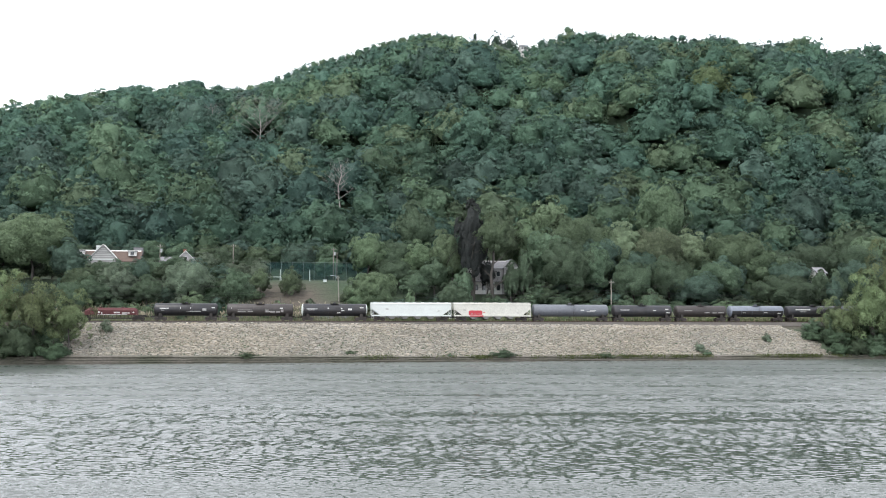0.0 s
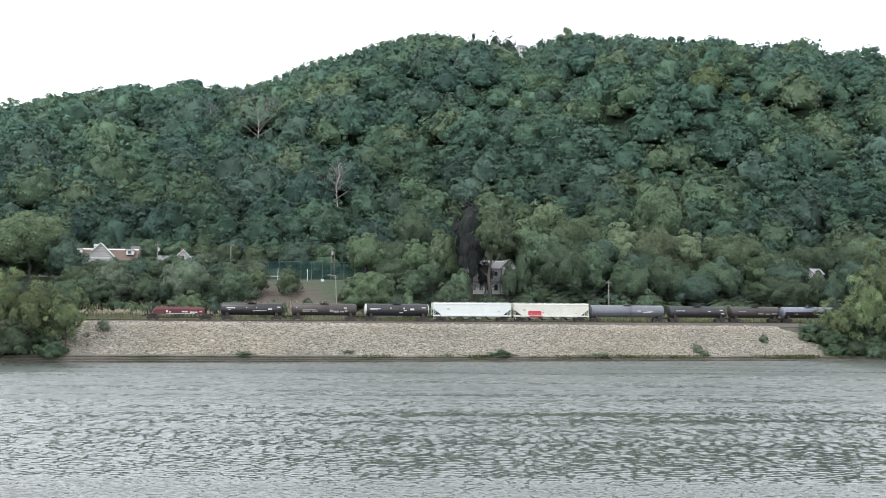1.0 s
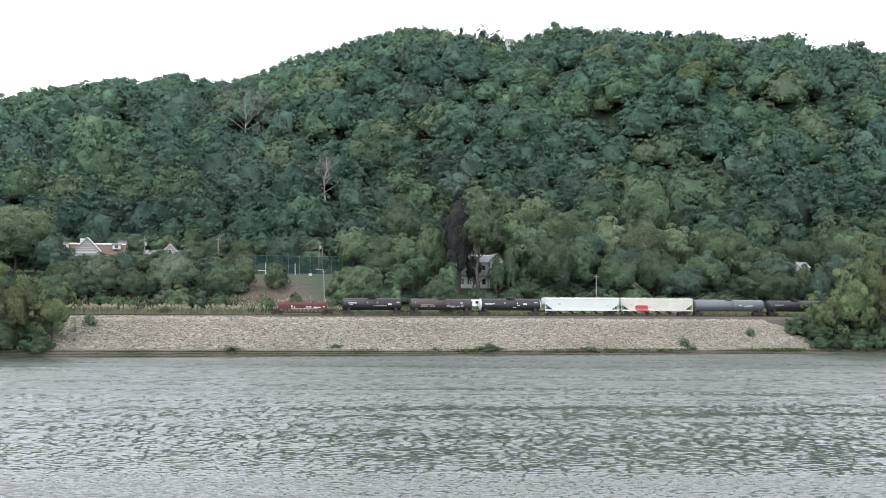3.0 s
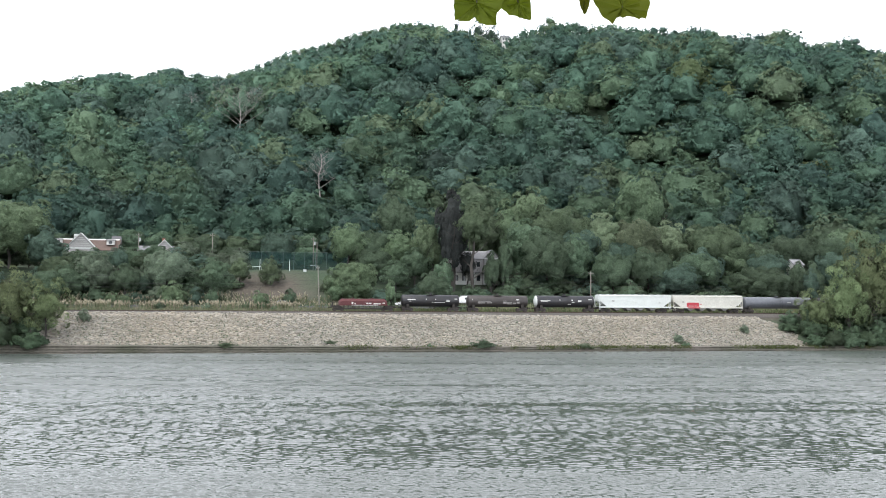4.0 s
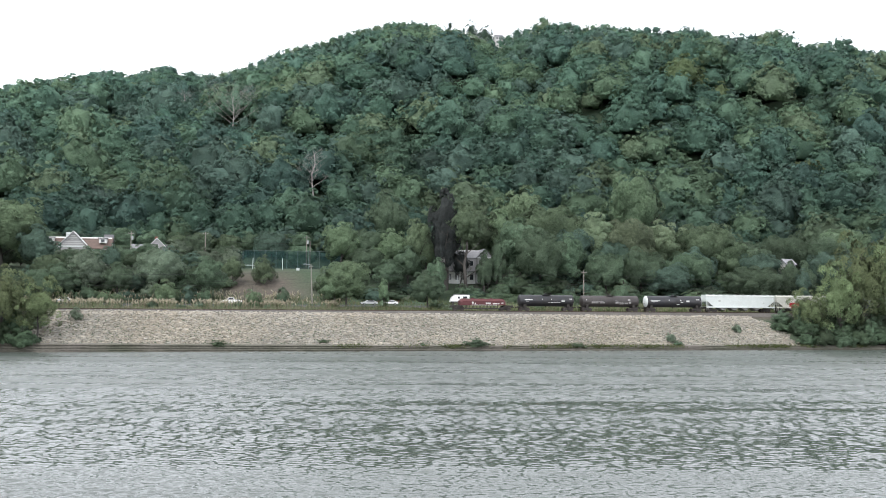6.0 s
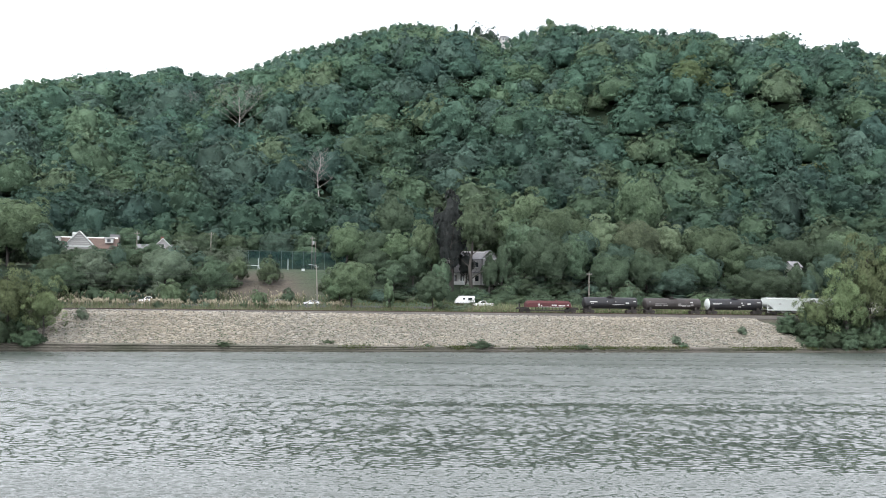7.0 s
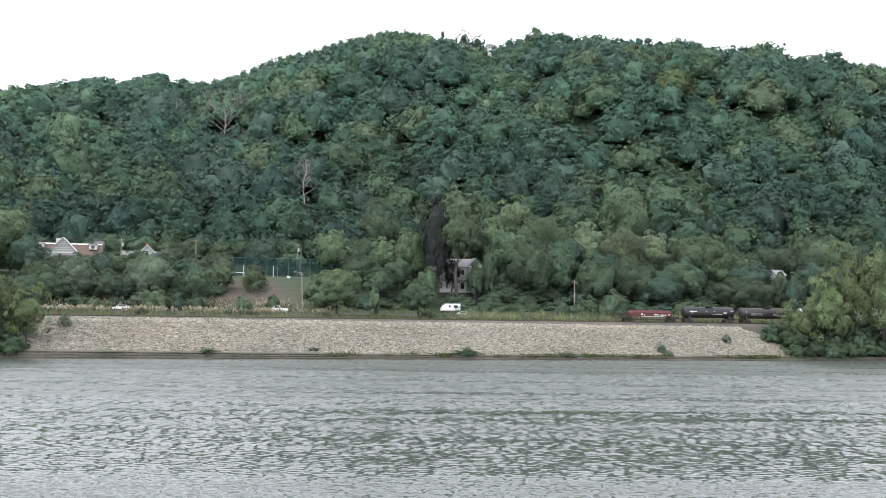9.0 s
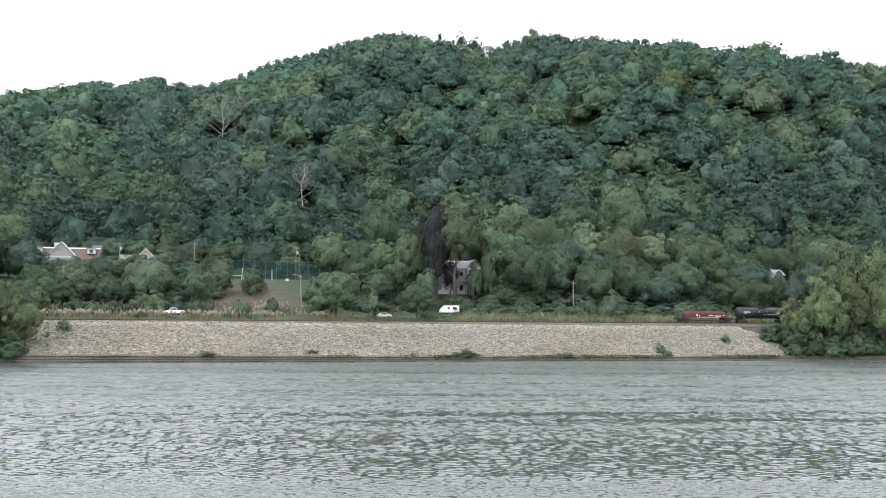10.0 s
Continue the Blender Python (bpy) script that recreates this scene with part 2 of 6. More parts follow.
def ground_material():
    """Grass with bare brown earth, by where it lies; sand-brown banks, dark leaf mould in the woods."""
    m = bpy.data.materials.new("ground_earth_and_grass")
    m.use_nodes = True
    n, l = m.node_tree.nodes, m.node_tree.links
    b = n["Principled BSDF"]
    b.inputs["Roughness"].default_value, b.inputs["Specular IOR Level"].default_value = 0.95, 0.2
    co = n.new("ShaderNodeTexCoord").outputs["Object"]
    at_node = n.new("ShaderNodeAttribute")
    at_node.attribute_name = "soil"
    big, small = n.new("ShaderNodeTexNoise"), n.new("ShaderNodeTexNoise")
    big.inputs["Scale"].default_value, big.inputs["Detail"].default_value = 0.12, 6
    small.inputs["Scale"].default_value, small.inputs["Detail"].default_value = 1.6, 5
    l.new(co, big.inputs["Vector"]), l.new(co, small.inputs["Vector"])
    add = n.new("ShaderNodeMath")
    add.operation = "ADD"
    l.new(at_node.outputs["Fac"], add.inputs[0])
    sub = n.new("ShaderNodeMapRange")
    sub.inputs["To Min"].default_value, sub.inputs["To Max"].default_value = -0.5, 0.5
    l.new(big.outputs["Fac"], sub.inputs["Value"])
    l.new(sub.outputs[0], add.inputs[1])
    mix = n.new("ShaderNodeMix")
    mix.data_type = "RGBA"
    mix.inputs["A"].default_value, mix.inputs["B"].default_value = (0.050, 0.074, 0.045, 1), (0.096, 0.083, 0.069, 1)
    l.new(add.outputs[0], mix.inputs["Factor"])
    hsv = n.new("ShaderNodeHueSaturation")
    val = n.new("ShaderNodeMapRange")
    val.inputs["To Min"].default_value, val.inputs["To Max"].default_value = 0.55, 1.45
    l.new(small.outputs["Fac"], val.inputs["Value"]), l.new(val.outputs[0], hsv.inputs["Value"])
    l.new(mix.outputs["Result"], hsv.inputs["Color"]), l.new(hsv.outputs["Color"], b.inputs["Base Color"])
    bp = n.new("ShaderNodeBump")
    bp.inputs["Strength"].default_value, bp.inputs["Distance"].default_value = 0.8, 0.3
    l.new(small.outputs["Fac"], bp.inputs["Height"]), l.new(bp.outputs["Normal"], b.inputs["Normal"])
    return m


def water_material():
    """Turbid green-grey river water; its waves are in the mesh, only the finest ruffles are relief."""
    m = bpy.data.materials.new("river_water")
    m.use_nodes = True
    n, l = m.node_tree.nodes, m.node_tree.links
    b = n["Principled BSDF"]
    b.inputs["Base Color"].default_value = (0.064, 0.076, 0.067, 1)
    b.inputs["IOR"].default_value = 1.7
    co = n.new("ShaderNodeTexCoord").outputs["Object"]
    t = n.new("ShaderNodeTexNoise")
    t.inputs["Scale"].default_value, t.inputs["Detail"].default_value = 3.0, 2
    wide = n.new("ShaderNodeMapping")
    wide.inputs["Scale"].default_value = (0.55, 1.8, 1)
    l.new(co, wide.inputs["Vector"]), l.new(wide.outputs[0], t.inputs["Vector"])
    # wind-ruffled patches carry ripples too fine to see, which blur the reflection
    ruffle, far = n.new("ShaderNodeAttribute"), n.new("ShaderNodeMapRange")
    ruffle.attribute_name = "ruffle"
    far.inputs["To Min"].default_value, far.inputs["To Max"].default_value = 0.06, 0.45
    l.new(ruffle.outputs["Fac"], far.inputs["Value"]), l.new(far.outputs[0], b.inputs["Roughness"])
    bp = n.new("ShaderNodeBump")
    bp.inputs["Strength"].default_value, bp.inputs["Distance"].default_value = 0.5, 0.03
    l.new(t.outputs["Fac"], bp.inputs["Height"]), l.new(bp.outputs["Normal"], b.inputs["Normal"])
    return m

# ---- building helpers ----
def array_mesh(name, verts, faces, material, tint=None, smooth=False, attribute="tint", bough=None):
    """A mesh from numpy arrays; faces: a list of index arrays, each of one face size. tint: a colour for every vertex; bough: the way its bough faces there."""
    me = bpy.data.meshes.new(name)
    faces = [f for f in faces if len(f)]
    total = np.concatenate([np.full(len(f), f.shape[1]) for f in faces])
    loops = np.concatenate([f.ravel() for f in faces])
    me.vertices.add(len(verts)), me.loops.add(len(loops)), me.polygons.add(len(total))
    me.vertices.foreach_set("co", np.asarray(verts, np.float32).ravel())
    me.loops.foreach_set("vertex_index", loops.astype(np.int32))
    me.polygons.foreach_set("loop_start", np.concatenate([[0], np.cumsum(total)[:-1]]).astype(np.int32))
    me.polygons.foreach_set("use_smooth", np.full(len(total), smooth))
    if tint is not None:
        if tint.ndim == 1:
            me.attributes.new(attribute, "FLOAT", "POINT").data.foreach_set("value", tint.astype(np.float32))
        else:
            rgba = np.concatenate([tint, np.ones((len(tint), 1))], 1).astype(np.float32)
            me.attributes.new(attribute, "FLOAT_COLOR", "POINT").data.foreach_set("color", rgba.ravel())
    if bough is not None:
        me.attributes.new("bough", "FLOAT_VECTOR", "POINT").data.foreach_set("vector", np.asarray(bough, np.float32).ravel())
    me.update(calc_edges=True)
    me.materials.append(material)
    return me


def part(name, bm, material, parent=None, label="", smooth=False):
    """Links a bmesh (or a mesh) as one object under its thing."""
    if isinstance(bm, bmesh.types.BMesh):
        me = bpy.data.meshes.new(name)
        bmesh.ops.recalc_face_normals(bm, faces=bm.faces)
        bm.to_mesh(me)
        bm.free()
        me.materials.append(material)
        if smooth:
            me.polygons.foreach_set("use_smooth", [True] * len(me.polygons))
            me.set_sharp_from_angle(angle=0.7)
    else:
        me = bm
    ob = new(name, me)
    if parent is not None:
        ob.parent = parent
    if label:
        ob["label"] = label
    return ob


def box(bm, c, size, bevel=0.0, turn=None):
    r = bmesh.ops.create_cube(bm, size=1.0)
    vs = r["verts"]
    bmesh.ops.scale(bm, vec=size, verts=vs)
    if bevel:
        es = list({e for v in vs for e in v.link_edges})
        vs = list({v for f in bmesh.ops.bevel(bm, geom=es, offset=bevel, segments=1, affect="EDGES", profile=0.5)["faces"] for v in f.verts})
    if turn:
        bmesh.ops.rotate(bm, cent=(0, 0, 0), matrix=Euler([radians(a) for a in turn]).to_matrix(), verts=vs)
    bmesh.ops.translate(bm, vec=c, verts=vs)
    return bm


def rod(bm, a, b, r, n=6, r2=None):
    a, b = Vector(a), Vector(b)
    w = b - a
    m = Matrix.Translation((a + b) / 2) @ w.to_track_quat("Z", "Y").to_matrix().to_4x4()
    bmesh.ops.create_cone(bm, cap_ends=True, segments=n, radius1=r, radius2=r if r2 is None else r2, depth=w.length, matrix=m)
    return bm


def lathe(bm, profile, n=28, z=0.0):
    """Turns (x, radius) round a line along x at height z."""
    rings = []
    for x, r in profile:
        if r < 1e-4:
            rings.append([bm.verts.new((x, 0, z))])
        else:
            rings.append([bm.verts.new((x, r * math.sin(2 * math.pi * k / n), z + r * math.cos(2 * math.pi * k / n))) for k in range(n)])
    for a, b in zip(rings, rings[1:]):
        for k in range(n):
            q = (k + 1) % n
            if len(a) == 1:
                bm.faces.new((a[0], b[k], b[q]))
            elif len(b) == 1:
                bm.faces.new((a[k], b[0], a[q]))
            else:
                bm.faces.new((a[k], b[k], b[q], a[q]))
    return bm


def prism(bm, outline, y0, y1):
    """Extrudes an outline in x and z from y0 to y1."""
    a = [bm.verts.new((x, y0, z)) for x, z in outline]
    b = [bm.verts.new((x, y1, z)) for x, z in outline]
    bm.faces.new(a), bm.faces.new(b[::-1])
    for k in range(len(a)):
        q = (k + 1) % len(a)
        bm.faces.new((a[k], b[k], b[q], a[q]))
    return bm


def thing(name, m, label, category, group=""):
    ob = tagged(new(name), label, category, group)
    ob.matrix_world = m
    return ob


# ---- ground, from the near bank over the river bed to beyond the hill ----
def build_ground():
    s = np.unique(np.concatenate([np.linspace(-4500, -450, 14), np.arange(-450, 500, 7.0), np.linspace(500, 4500, 14)]))
    d = np.unique(np.concatenate([np.linspace(-4500, -320, 8), np.array(PROFILE_D, float), np.arange(-300, -24, 25.0), np.arange(-22, 70, 2.0),
                                  np.arange(70, 460, 7.0), np.linspace(460, 4500, 16)]))
    S, D = np.meshgrid(s, d, indexing="ij")
    Z = ground_z(S, D)
    Z = Z + np.where(D > 36, 0.35 * wavy(S * 3, D * 3), 0)
    X, Y = S * TC - D * TS, Y0 + S * TS + D * TC
    k = np.arange(len(s) * len(d)).reshape(len(s), len(d))
    quads = np.stack([k[:-1, :-1], k[1:, :-1], k[1:, 1:], k[:-1, 1:]], -1).reshape(-1, 4)
    soil = np.clip(1 - np.abs(S + 36) / 16, 0, 1) * np.clip(1 - np.abs(D - 50) / 16, 0, 1) * 2.2
    soil = np.maximum(soil, 0.25 * ((D > 40) & (D < 64) & (S > 20)))
    soil = np.maximum(soil, 0.9 * (D < -19) + 0.8 * ((D > -7) & (D < 4)))
    soil = np.where(D > 100, -0.2, np.clip(np.maximum(soil, 0.12 * (D > 66)), 0, 1))
    me = array_mesh("ground", np.stack([X, Y, Z], -1).reshape(-1, 3), [quads], ground_material(), soil.ravel(), smooth=True, attribute="soil")
    tagged(new("ground", me), "grassy and earthy river bank rising to a wooded hill", "ground", kind="structure")


build_ground()


def strip(name, profile, s0, s1, step, material, label, category):
    """A long bed along the railway: profile of (d, z)."""
    s = np.arange(s0, s1 + step, step)
    pr = np.array(profile, float)
    S, D = np.meshgrid(s, pr[:, 0], indexing="ij")
    Z = np.broadcast_to(pr[:, 1], S.shape)
    X, Y = S * TC - D * TS, Y0 + S * TS + D * TC
    k = np.arange(S.size).reshape(S.shape)
    quads = np.stack([k[:-1, :-1], k[1:, :-1], k[1:, 1:], k[:-1, 1:]], -1).reshape(-1, 4)
    ob = new(name, array_mesh(name, np.stack([X, Y, Z], -1).reshape(-1, 3), [quads], material))
    return tagged(ob, label, category, kind="structure")


strip("ballast_bed", [(-5.4, 7.85), (-3.4, 8.40), (-2.0, 8.8), (2.0, 8.8), (3.3, 8.35)], -330, 330, 6, M_BALLAST, "grey crushed-stone ballast bed under the track", "ballast")
strip("road", [(19.8, 9.0), (19.81, 9.52), (25.0, 9.72), (25.6, 10.08), (33.0, 10.14), (33.01, 9.8)], -330, 330, 6, M_ASPHALT, "grey asphalt road behind the railway", "road")


def river():
    """The river: a wide sheet, and over it the ruffled surface, built of many crossing wave trains. Gusts roughen it; calm streaks lie between."""
    rng = np.random.default_rng(31)
    points, faces, count = [], [], 0
    for y0, y1, dx, dy in ((49, 76, 0.15, 0.11), (75.95, 116, 0.20, 0.15), (115.9, 170, 0.28, 0.20), (169.9, 264, 0.44, 0.36)):
        X, Y = np.meshgrid(np.arange(-128, 140, dx), np.arange(y0, y1, dy), indexing="ij")
        D = -X * TS + (Y - Y0) * TC
        keep = (np.abs(X - 0.02 * Y) < 0.475 * Y + 6) & (D < -21.0)
        number = np.full(X.shape, -1)
        cell = keep[:-1, :-1] & keep[1:, :-1] & keep[1:, 1:] & keep[:-1, 1:]
        used = np.zeros(X.shape, bool)
        for i in (0, 1):
            for j in (0, 1):
                used[i:X.shape[0] - 1 + i, j:X.shape[1] - 1 + j] |= cell
        number[used] = np.arange(used.sum()) + count
        faces.append(np.stack([number[:-1, :-1][cell], number[1:, :-1][cell], number[1:, 1:][cell], number[:-1, 1:][cell]], 1))
        points.append(np.stack([X[used], Y[used]], 1))
        count += used.sum()
    quads = np.concatenate(faces)
    px, py = np.concatenate(points).T
    across = py - 0.04 * px + 1.6 * wavy(px * 1.3, py * 0.8) + 0.8 * wavy(px * 7, py * 2.0)

    def streak(at_y, width, depth, lop=0.0):
        return depth * np.exp(-((across - at_y) / width) ** 2) * np.clip(1.1 + lop * px / 50 + 0.35 * wavy(px * 1.1, py * 0.6, at_y), 0, 1.4)

    dark = streak(100, 2.2, 0.6, 0.25) + streak(93.5, 2.6, 0.4, 0.25) + streak(68, 5.5, 1.1, 0.1) + streak(113, 0.8, 0.3) + streak(125, 1.0, 0.25) + streak(146, 1.2, 0.25) + streak(175, 1.5, 0.2)
    fine = 0.5 * wavy(px * 0.9, py * 11.0, 4.0) + 0.5 * wavy(px * 1.7, py * 23.0, 1.0)
    ruffle = np.clip(np.interp(py, (50, 58.5, 61.5, 74, 84, 100, 130, 220), (0.42, 0.36, 0.05, 0.07, 0.32, 0.40, 0.58, 0.68)) - 0.40 * dark * (py > 80) + np.where(py > 84, 0.32, 0.16) * fine, 0.0, 1.2)
    gust = np.interp(py, (50, 58.5, 61.5, 74, 84, 100, 112, 122, 230), (1.6, 1.4, 0.80, 0.76, 0.90, 0.95, 1.0, 1.05, 1.15)) * np.clip(1.15 + np.where(py > 84, 0.4, 0.25) * fine - 0.45 * dark * (py > 80) - 0.12 * dark, 0.3, 1.6)
    usual = np.interp(py, (55, 75, 100, 140, 200), (0.50, 0.68, 0.86, 1.1, 1.5))
    z, strength = np.zeros(len(px), complex), np.zeros(len(px))
    for k in range(110):
        length = 0.36 * 5.5 ** rng.random()
        way = math.radians(90 + rng.normal(0, 34))
        q = 2 * math.pi / length
        # the wind has a longer reach out on the river, so the waves are longer there
        share = np.exp(-(np.log(length / usual) / 0.42) ** 2)
        strength += share ** 2
        z += share / q * np.exp(1j * (q * (px * math.cos(way) + py * math.sin(way)) + rng.uniform(0, 6.283)))
    z *= 0.25 / np.sqrt(strength)
    # a steady wind keeps the crests of one height
    swell = np.abs(z) * 2 * math.pi / usual
    z = gust * z.imag * (0.32 / (swell + 0.06)) ** 0.55
    big = np.array([(-1500, 30, -0.14), (1500, 30, -0.14), (1500, 560, -0.14), (-1500, -30, -0.14)], float)
    big[:, 1] = (20 - 280, 20 + 280, 216 + 280, 216 - 280)
    verts = np.concatenate([np.stack([px, py, z], 1), big])
    n = len(px)
    me = array_mesh("river_water", verts, [quads, np.array([[n, n + 1, n + 2, n + 3]])], water_material(), np.append(ruffle, (0.8,) * 4), smooth=True, attribute="ruffle")
    return tagged(new("river_water", me), "grey-green rippled river water reflecting the pale sky", "water", kind="structure")


water = river()


# ---- the stone slope ----
def stones():
    rng = np.random.default_rng(5)
    s = np.arange(-92, 96.5, 0.29)
    d = np.arange(-19.2, -5.0, 0.26)
    S, D = np.meshgrid(s, d, indexing="ij")
    S, D = S.ravel() + rng.uniform(-0.22, 0.22, S.size), D.ravel() + rng.uniform(-0.2, 0.2, S.size)
    keep = (S > -84 - (D + 20) * 0.05 + 1.5 * np.sin(D)) & (S < 95 - (D + 20) * 0.5 + 1.2 * np.sin(D * 1.3))
    S, D = S[keep], D[keep]
    n = len(S)
    base = np.array([(x, y, z) for x in (-0.8, 0.8) for y in (-0.8, 0.8) for z in (-0.8, 0.8)])
    tri = np.array([(0, 1, 3), (0, 3, 2), (4, 6, 7), (4, 7, 5), (0, 4, 5), (0, 5, 1), (2, 3, 7), (2, 7, 6), (0, 2, 6), (0, 6, 4), (1, 5, 7), (1, 7, 3)])
    size = rng.gamma(5.0, 0.021, n)[:, None, None] + 0.065
    squash = np.stack([rng.uniform(1.0, 1.8, n), rng.uniform(0.7, 1.1, n), rng.uniform(0.5, 0.75, n)], 1)[:, None, :]
    v = base[None] * (1 + rng.uniform(-0.35, 0.30, (n, len(base), 3))) * size * squash
    a = rng.normal(0, 0.35, n) + 3.1416 * rng.integers(0, 2, n)
    tilt = rng.normal(0.25, 0.22, n)
    ca, sa, ct, st = np.cos(a), np.sin(a), np.cos(tilt), np.sin(tilt)
    x, y, z = v[..., 0], v[..., 1], v[..., 2]
    x, y = x * ca[:, None] - y * sa[:, None], x * sa[:, None] + y * ca[:, None]
    y, z = y * ct[:, None] - z * st[:, None], y * st[:, None] + z * ct[:, None]
    Z0 = ground_z(S, D) + 0.05 + rng.uniform(-0.12, 0.08, n)
    x, y, z = x + S[:, None], y + D[:, None], z + Z0[:, None]
    v = np.stack([x * TC - y * TS, Y0 + x * TS + y * TC, z], -1).reshape(-1, 3)
    faces = (tri[None] + (np.arange(n) * len(base))[:, None, None]).reshape(-1, 3)
    shade = rng.normal(1.0, 0.12, n).clip(0.45, 1.7)
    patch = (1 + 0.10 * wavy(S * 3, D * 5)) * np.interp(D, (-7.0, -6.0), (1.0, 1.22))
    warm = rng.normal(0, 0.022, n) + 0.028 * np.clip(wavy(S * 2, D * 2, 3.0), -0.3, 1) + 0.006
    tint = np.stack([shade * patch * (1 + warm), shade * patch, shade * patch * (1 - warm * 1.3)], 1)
    tint = np.repeat(tint, len(base), 0)
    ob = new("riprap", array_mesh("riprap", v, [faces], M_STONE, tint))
    tagged(ob, "slope of pale grey-tan quarried boulders below the railway", "riprap", kind="stuff")


stones()


def ledge():
    """The low muddy ledge at the waterline, uneven along its length."""
    s = np.arange(-130, 170, 1.5)
    pr = np.array([(-18.8, 1.78), (-20.3, 1.68), (-20.75, 1.60), (-20.78, 1.44), (-20.55, 1.38), (-20.60, 1.14), (-21.10, 1.10), (-21.14, 0.88), (-20.95, 0.84), (-20.98, 0.62), (-21.50, 0.58), (-21.54, 0.36), (-21.36, 0.32), (-21.38, 0.16), (-21.95, 0.12), (-22.0, -0.10), (-22.6, -0.6)])
    S, K = np.meshgrid(s, np.arange(len(pr)), indexing="ij")
    D = pr[K, 0] + 0.20 * wavy(S * 8, (K // 4) * 5.0)
    Z = pr[K, 1] + 0.08 * wavy(S * 11, K * 9.0) - np.interp(S, (-80, 0, 80), (0, 0.50, 0.62)) * np.clip(pr[K, 1], 0, 1.6) / 1.6
    X, Y = S * TC - D * TS, Y0 + S * TS + D * TC
    k = np.arange(S.size).reshape(S.shape)
    quads = np.stack([k[:-1, :-1], k[1:, :-1], k[1:, 1:], k[:-1, 1:]], -1).reshape(-1, 4)
    ob = new("shore_ledge", array_mesh("shore_ledge", np.stack([X, Y, Z], -1).reshape(-1, 3), [quads], M_MUD))
    tagged(ob, "low muddy brown ledge along the waterline", "bank", kind="structure")


ledge()


# ---- railway track ----
def track():
    root = tagged(new("railway_track"), "single rusty railway track on wooden sleepers", "railway", kind="structure")
    root.matrix_world = at(0, 0, RAIL)
    for y in (-0.75, 0.75):
        bm = bmesh.new()
        prism_y = [(-0.035, 0.0), (0.035, 0.0), (0.035, -0.04), (0.01, -0.05), (0.01, -0.13), (0.065, -0.16), (-0.065, -0.16), (-0.01, -0.13), (-0.01, -0.05), (-0.035, -0.04)]
        a = [bm.verts.new((-320, y + p, q)) for p, q in prism_y]
        b = [bm.verts.new((320, y + p, q)) for p, q in prism_y]
        for k in range(len(a)):
            q = (k + 1) % len(a)
            bm.faces.new((a[k], b[k], b[q], a[q]))
        part("rail", bm, M_RAIL, root)
    xs = np.arange(-140, 190, 0.55)
    base = np.array([(x, y, z) for x in (-0.11, 0.11) for y in (-1.3, 1.3) for z in (-0.33, -0.155)])
    q = np.array([(0, 1, 3, 2), (4, 6, 7, 5), (0, 4, 5, 1), (2, 3, 7, 6), (1, 5, 7, 3), (0, 2, 6, 4)])
    v = (base[None] + np.stack([xs, 0 * xs, 0 * xs], 1)[:, None]).reshape(-1, 3)
    fq = (q[None] + (np.arange(len(xs)) * 8)[:, None, None]).reshape(-1, 4)
    ties = part("sleepers", array_mesh("sleepers", v, [fq], M_TIE), None, root)
    tagged(ties, kind="stuff")


track()


def shore_grass():
    """Low grass on the ledge at the foot of the stones."""
    rng = np.random.default_rng(17)
    n = 16000
    S = rng.uniform(-78, 110, n)
    D = -20.3 + rng.normal(0, 0.55, n)
    lush = wavy(S * 4, D * 2, 1.3) + 0.6 * wavy(S * 15, D * 3, 5.0) + np.interp(S, (-40, 5), (-0.9, 0.45))
    keep = rng.random(n) < lush
    S, D = S[keep], D[keep].clip(-21.2, -18.9)
    n = len(S)
    top = np.interp(D, (-22.1, -21.5, -20.9, -20.2, -18.8), (0.05, 0.6, 1.3, 1.6, 1.72))
    Z = top - np.interp(S, (-80, 0, 80), (0, 0.50, 0.62)) * np.clip(top, 0, 1.6) / 1.6
    h, a = rng.uniform(0.18, 0.5, n), rng.uniform(0, 6.283, n)
    base = np.stack([S, D, Z - 0.06], 1)
    side = np.stack([np.cos(a), np.sin(a), 0 * a], 1) * rng.uniform(0.06, 0.14, (n, 1))
    tip = base + np.stack([rng.normal(0, 0.1, n), rng.normal(-0.1, 0.1, n), h], 1)
    V = np.stack([base - side, base + side, tip + side * 0.4, tip - side * 0.4], 1).reshape(-1, 3)
    x, y = V[:, 0].copy(), V[:, 1].copy()
    V[:, 0], V[:, 1] = x * TC - y * TS, Y0 + x * TS + y * TC
    C = np.repeat(rng.normal(1, 0.12, (n, 1)) * np.array([(0.66, 0.78, 0.50)]), 4, 0)
    me = array_mesh("shore_grass", V, [np.arange(len(V)).reshape(-1, 4)], M_GRASS, C)
    tagged(new("shore_grass", me), "short green grass on the ledge at the waterline", "grass", kind="stuff")


shore_grass()

# ---- trees ----
def ball(level):
    bm = bmesh.new()
    bmesh.ops.create_icosphere(bm, subdivisions=level, radius=1.0)
    bm.verts.ensure_lookup_table()
    v, f = np.array([v.co for v in bm.verts]), np.array([[v.index for v in f.verts] for f in bm.faces])
    bm.free()
    return v, f


BALLS = {k: ball(k) for k in (2, 3)}


def unit(v):
    return v / np.linalg.norm(v, axis=1)[:, None]


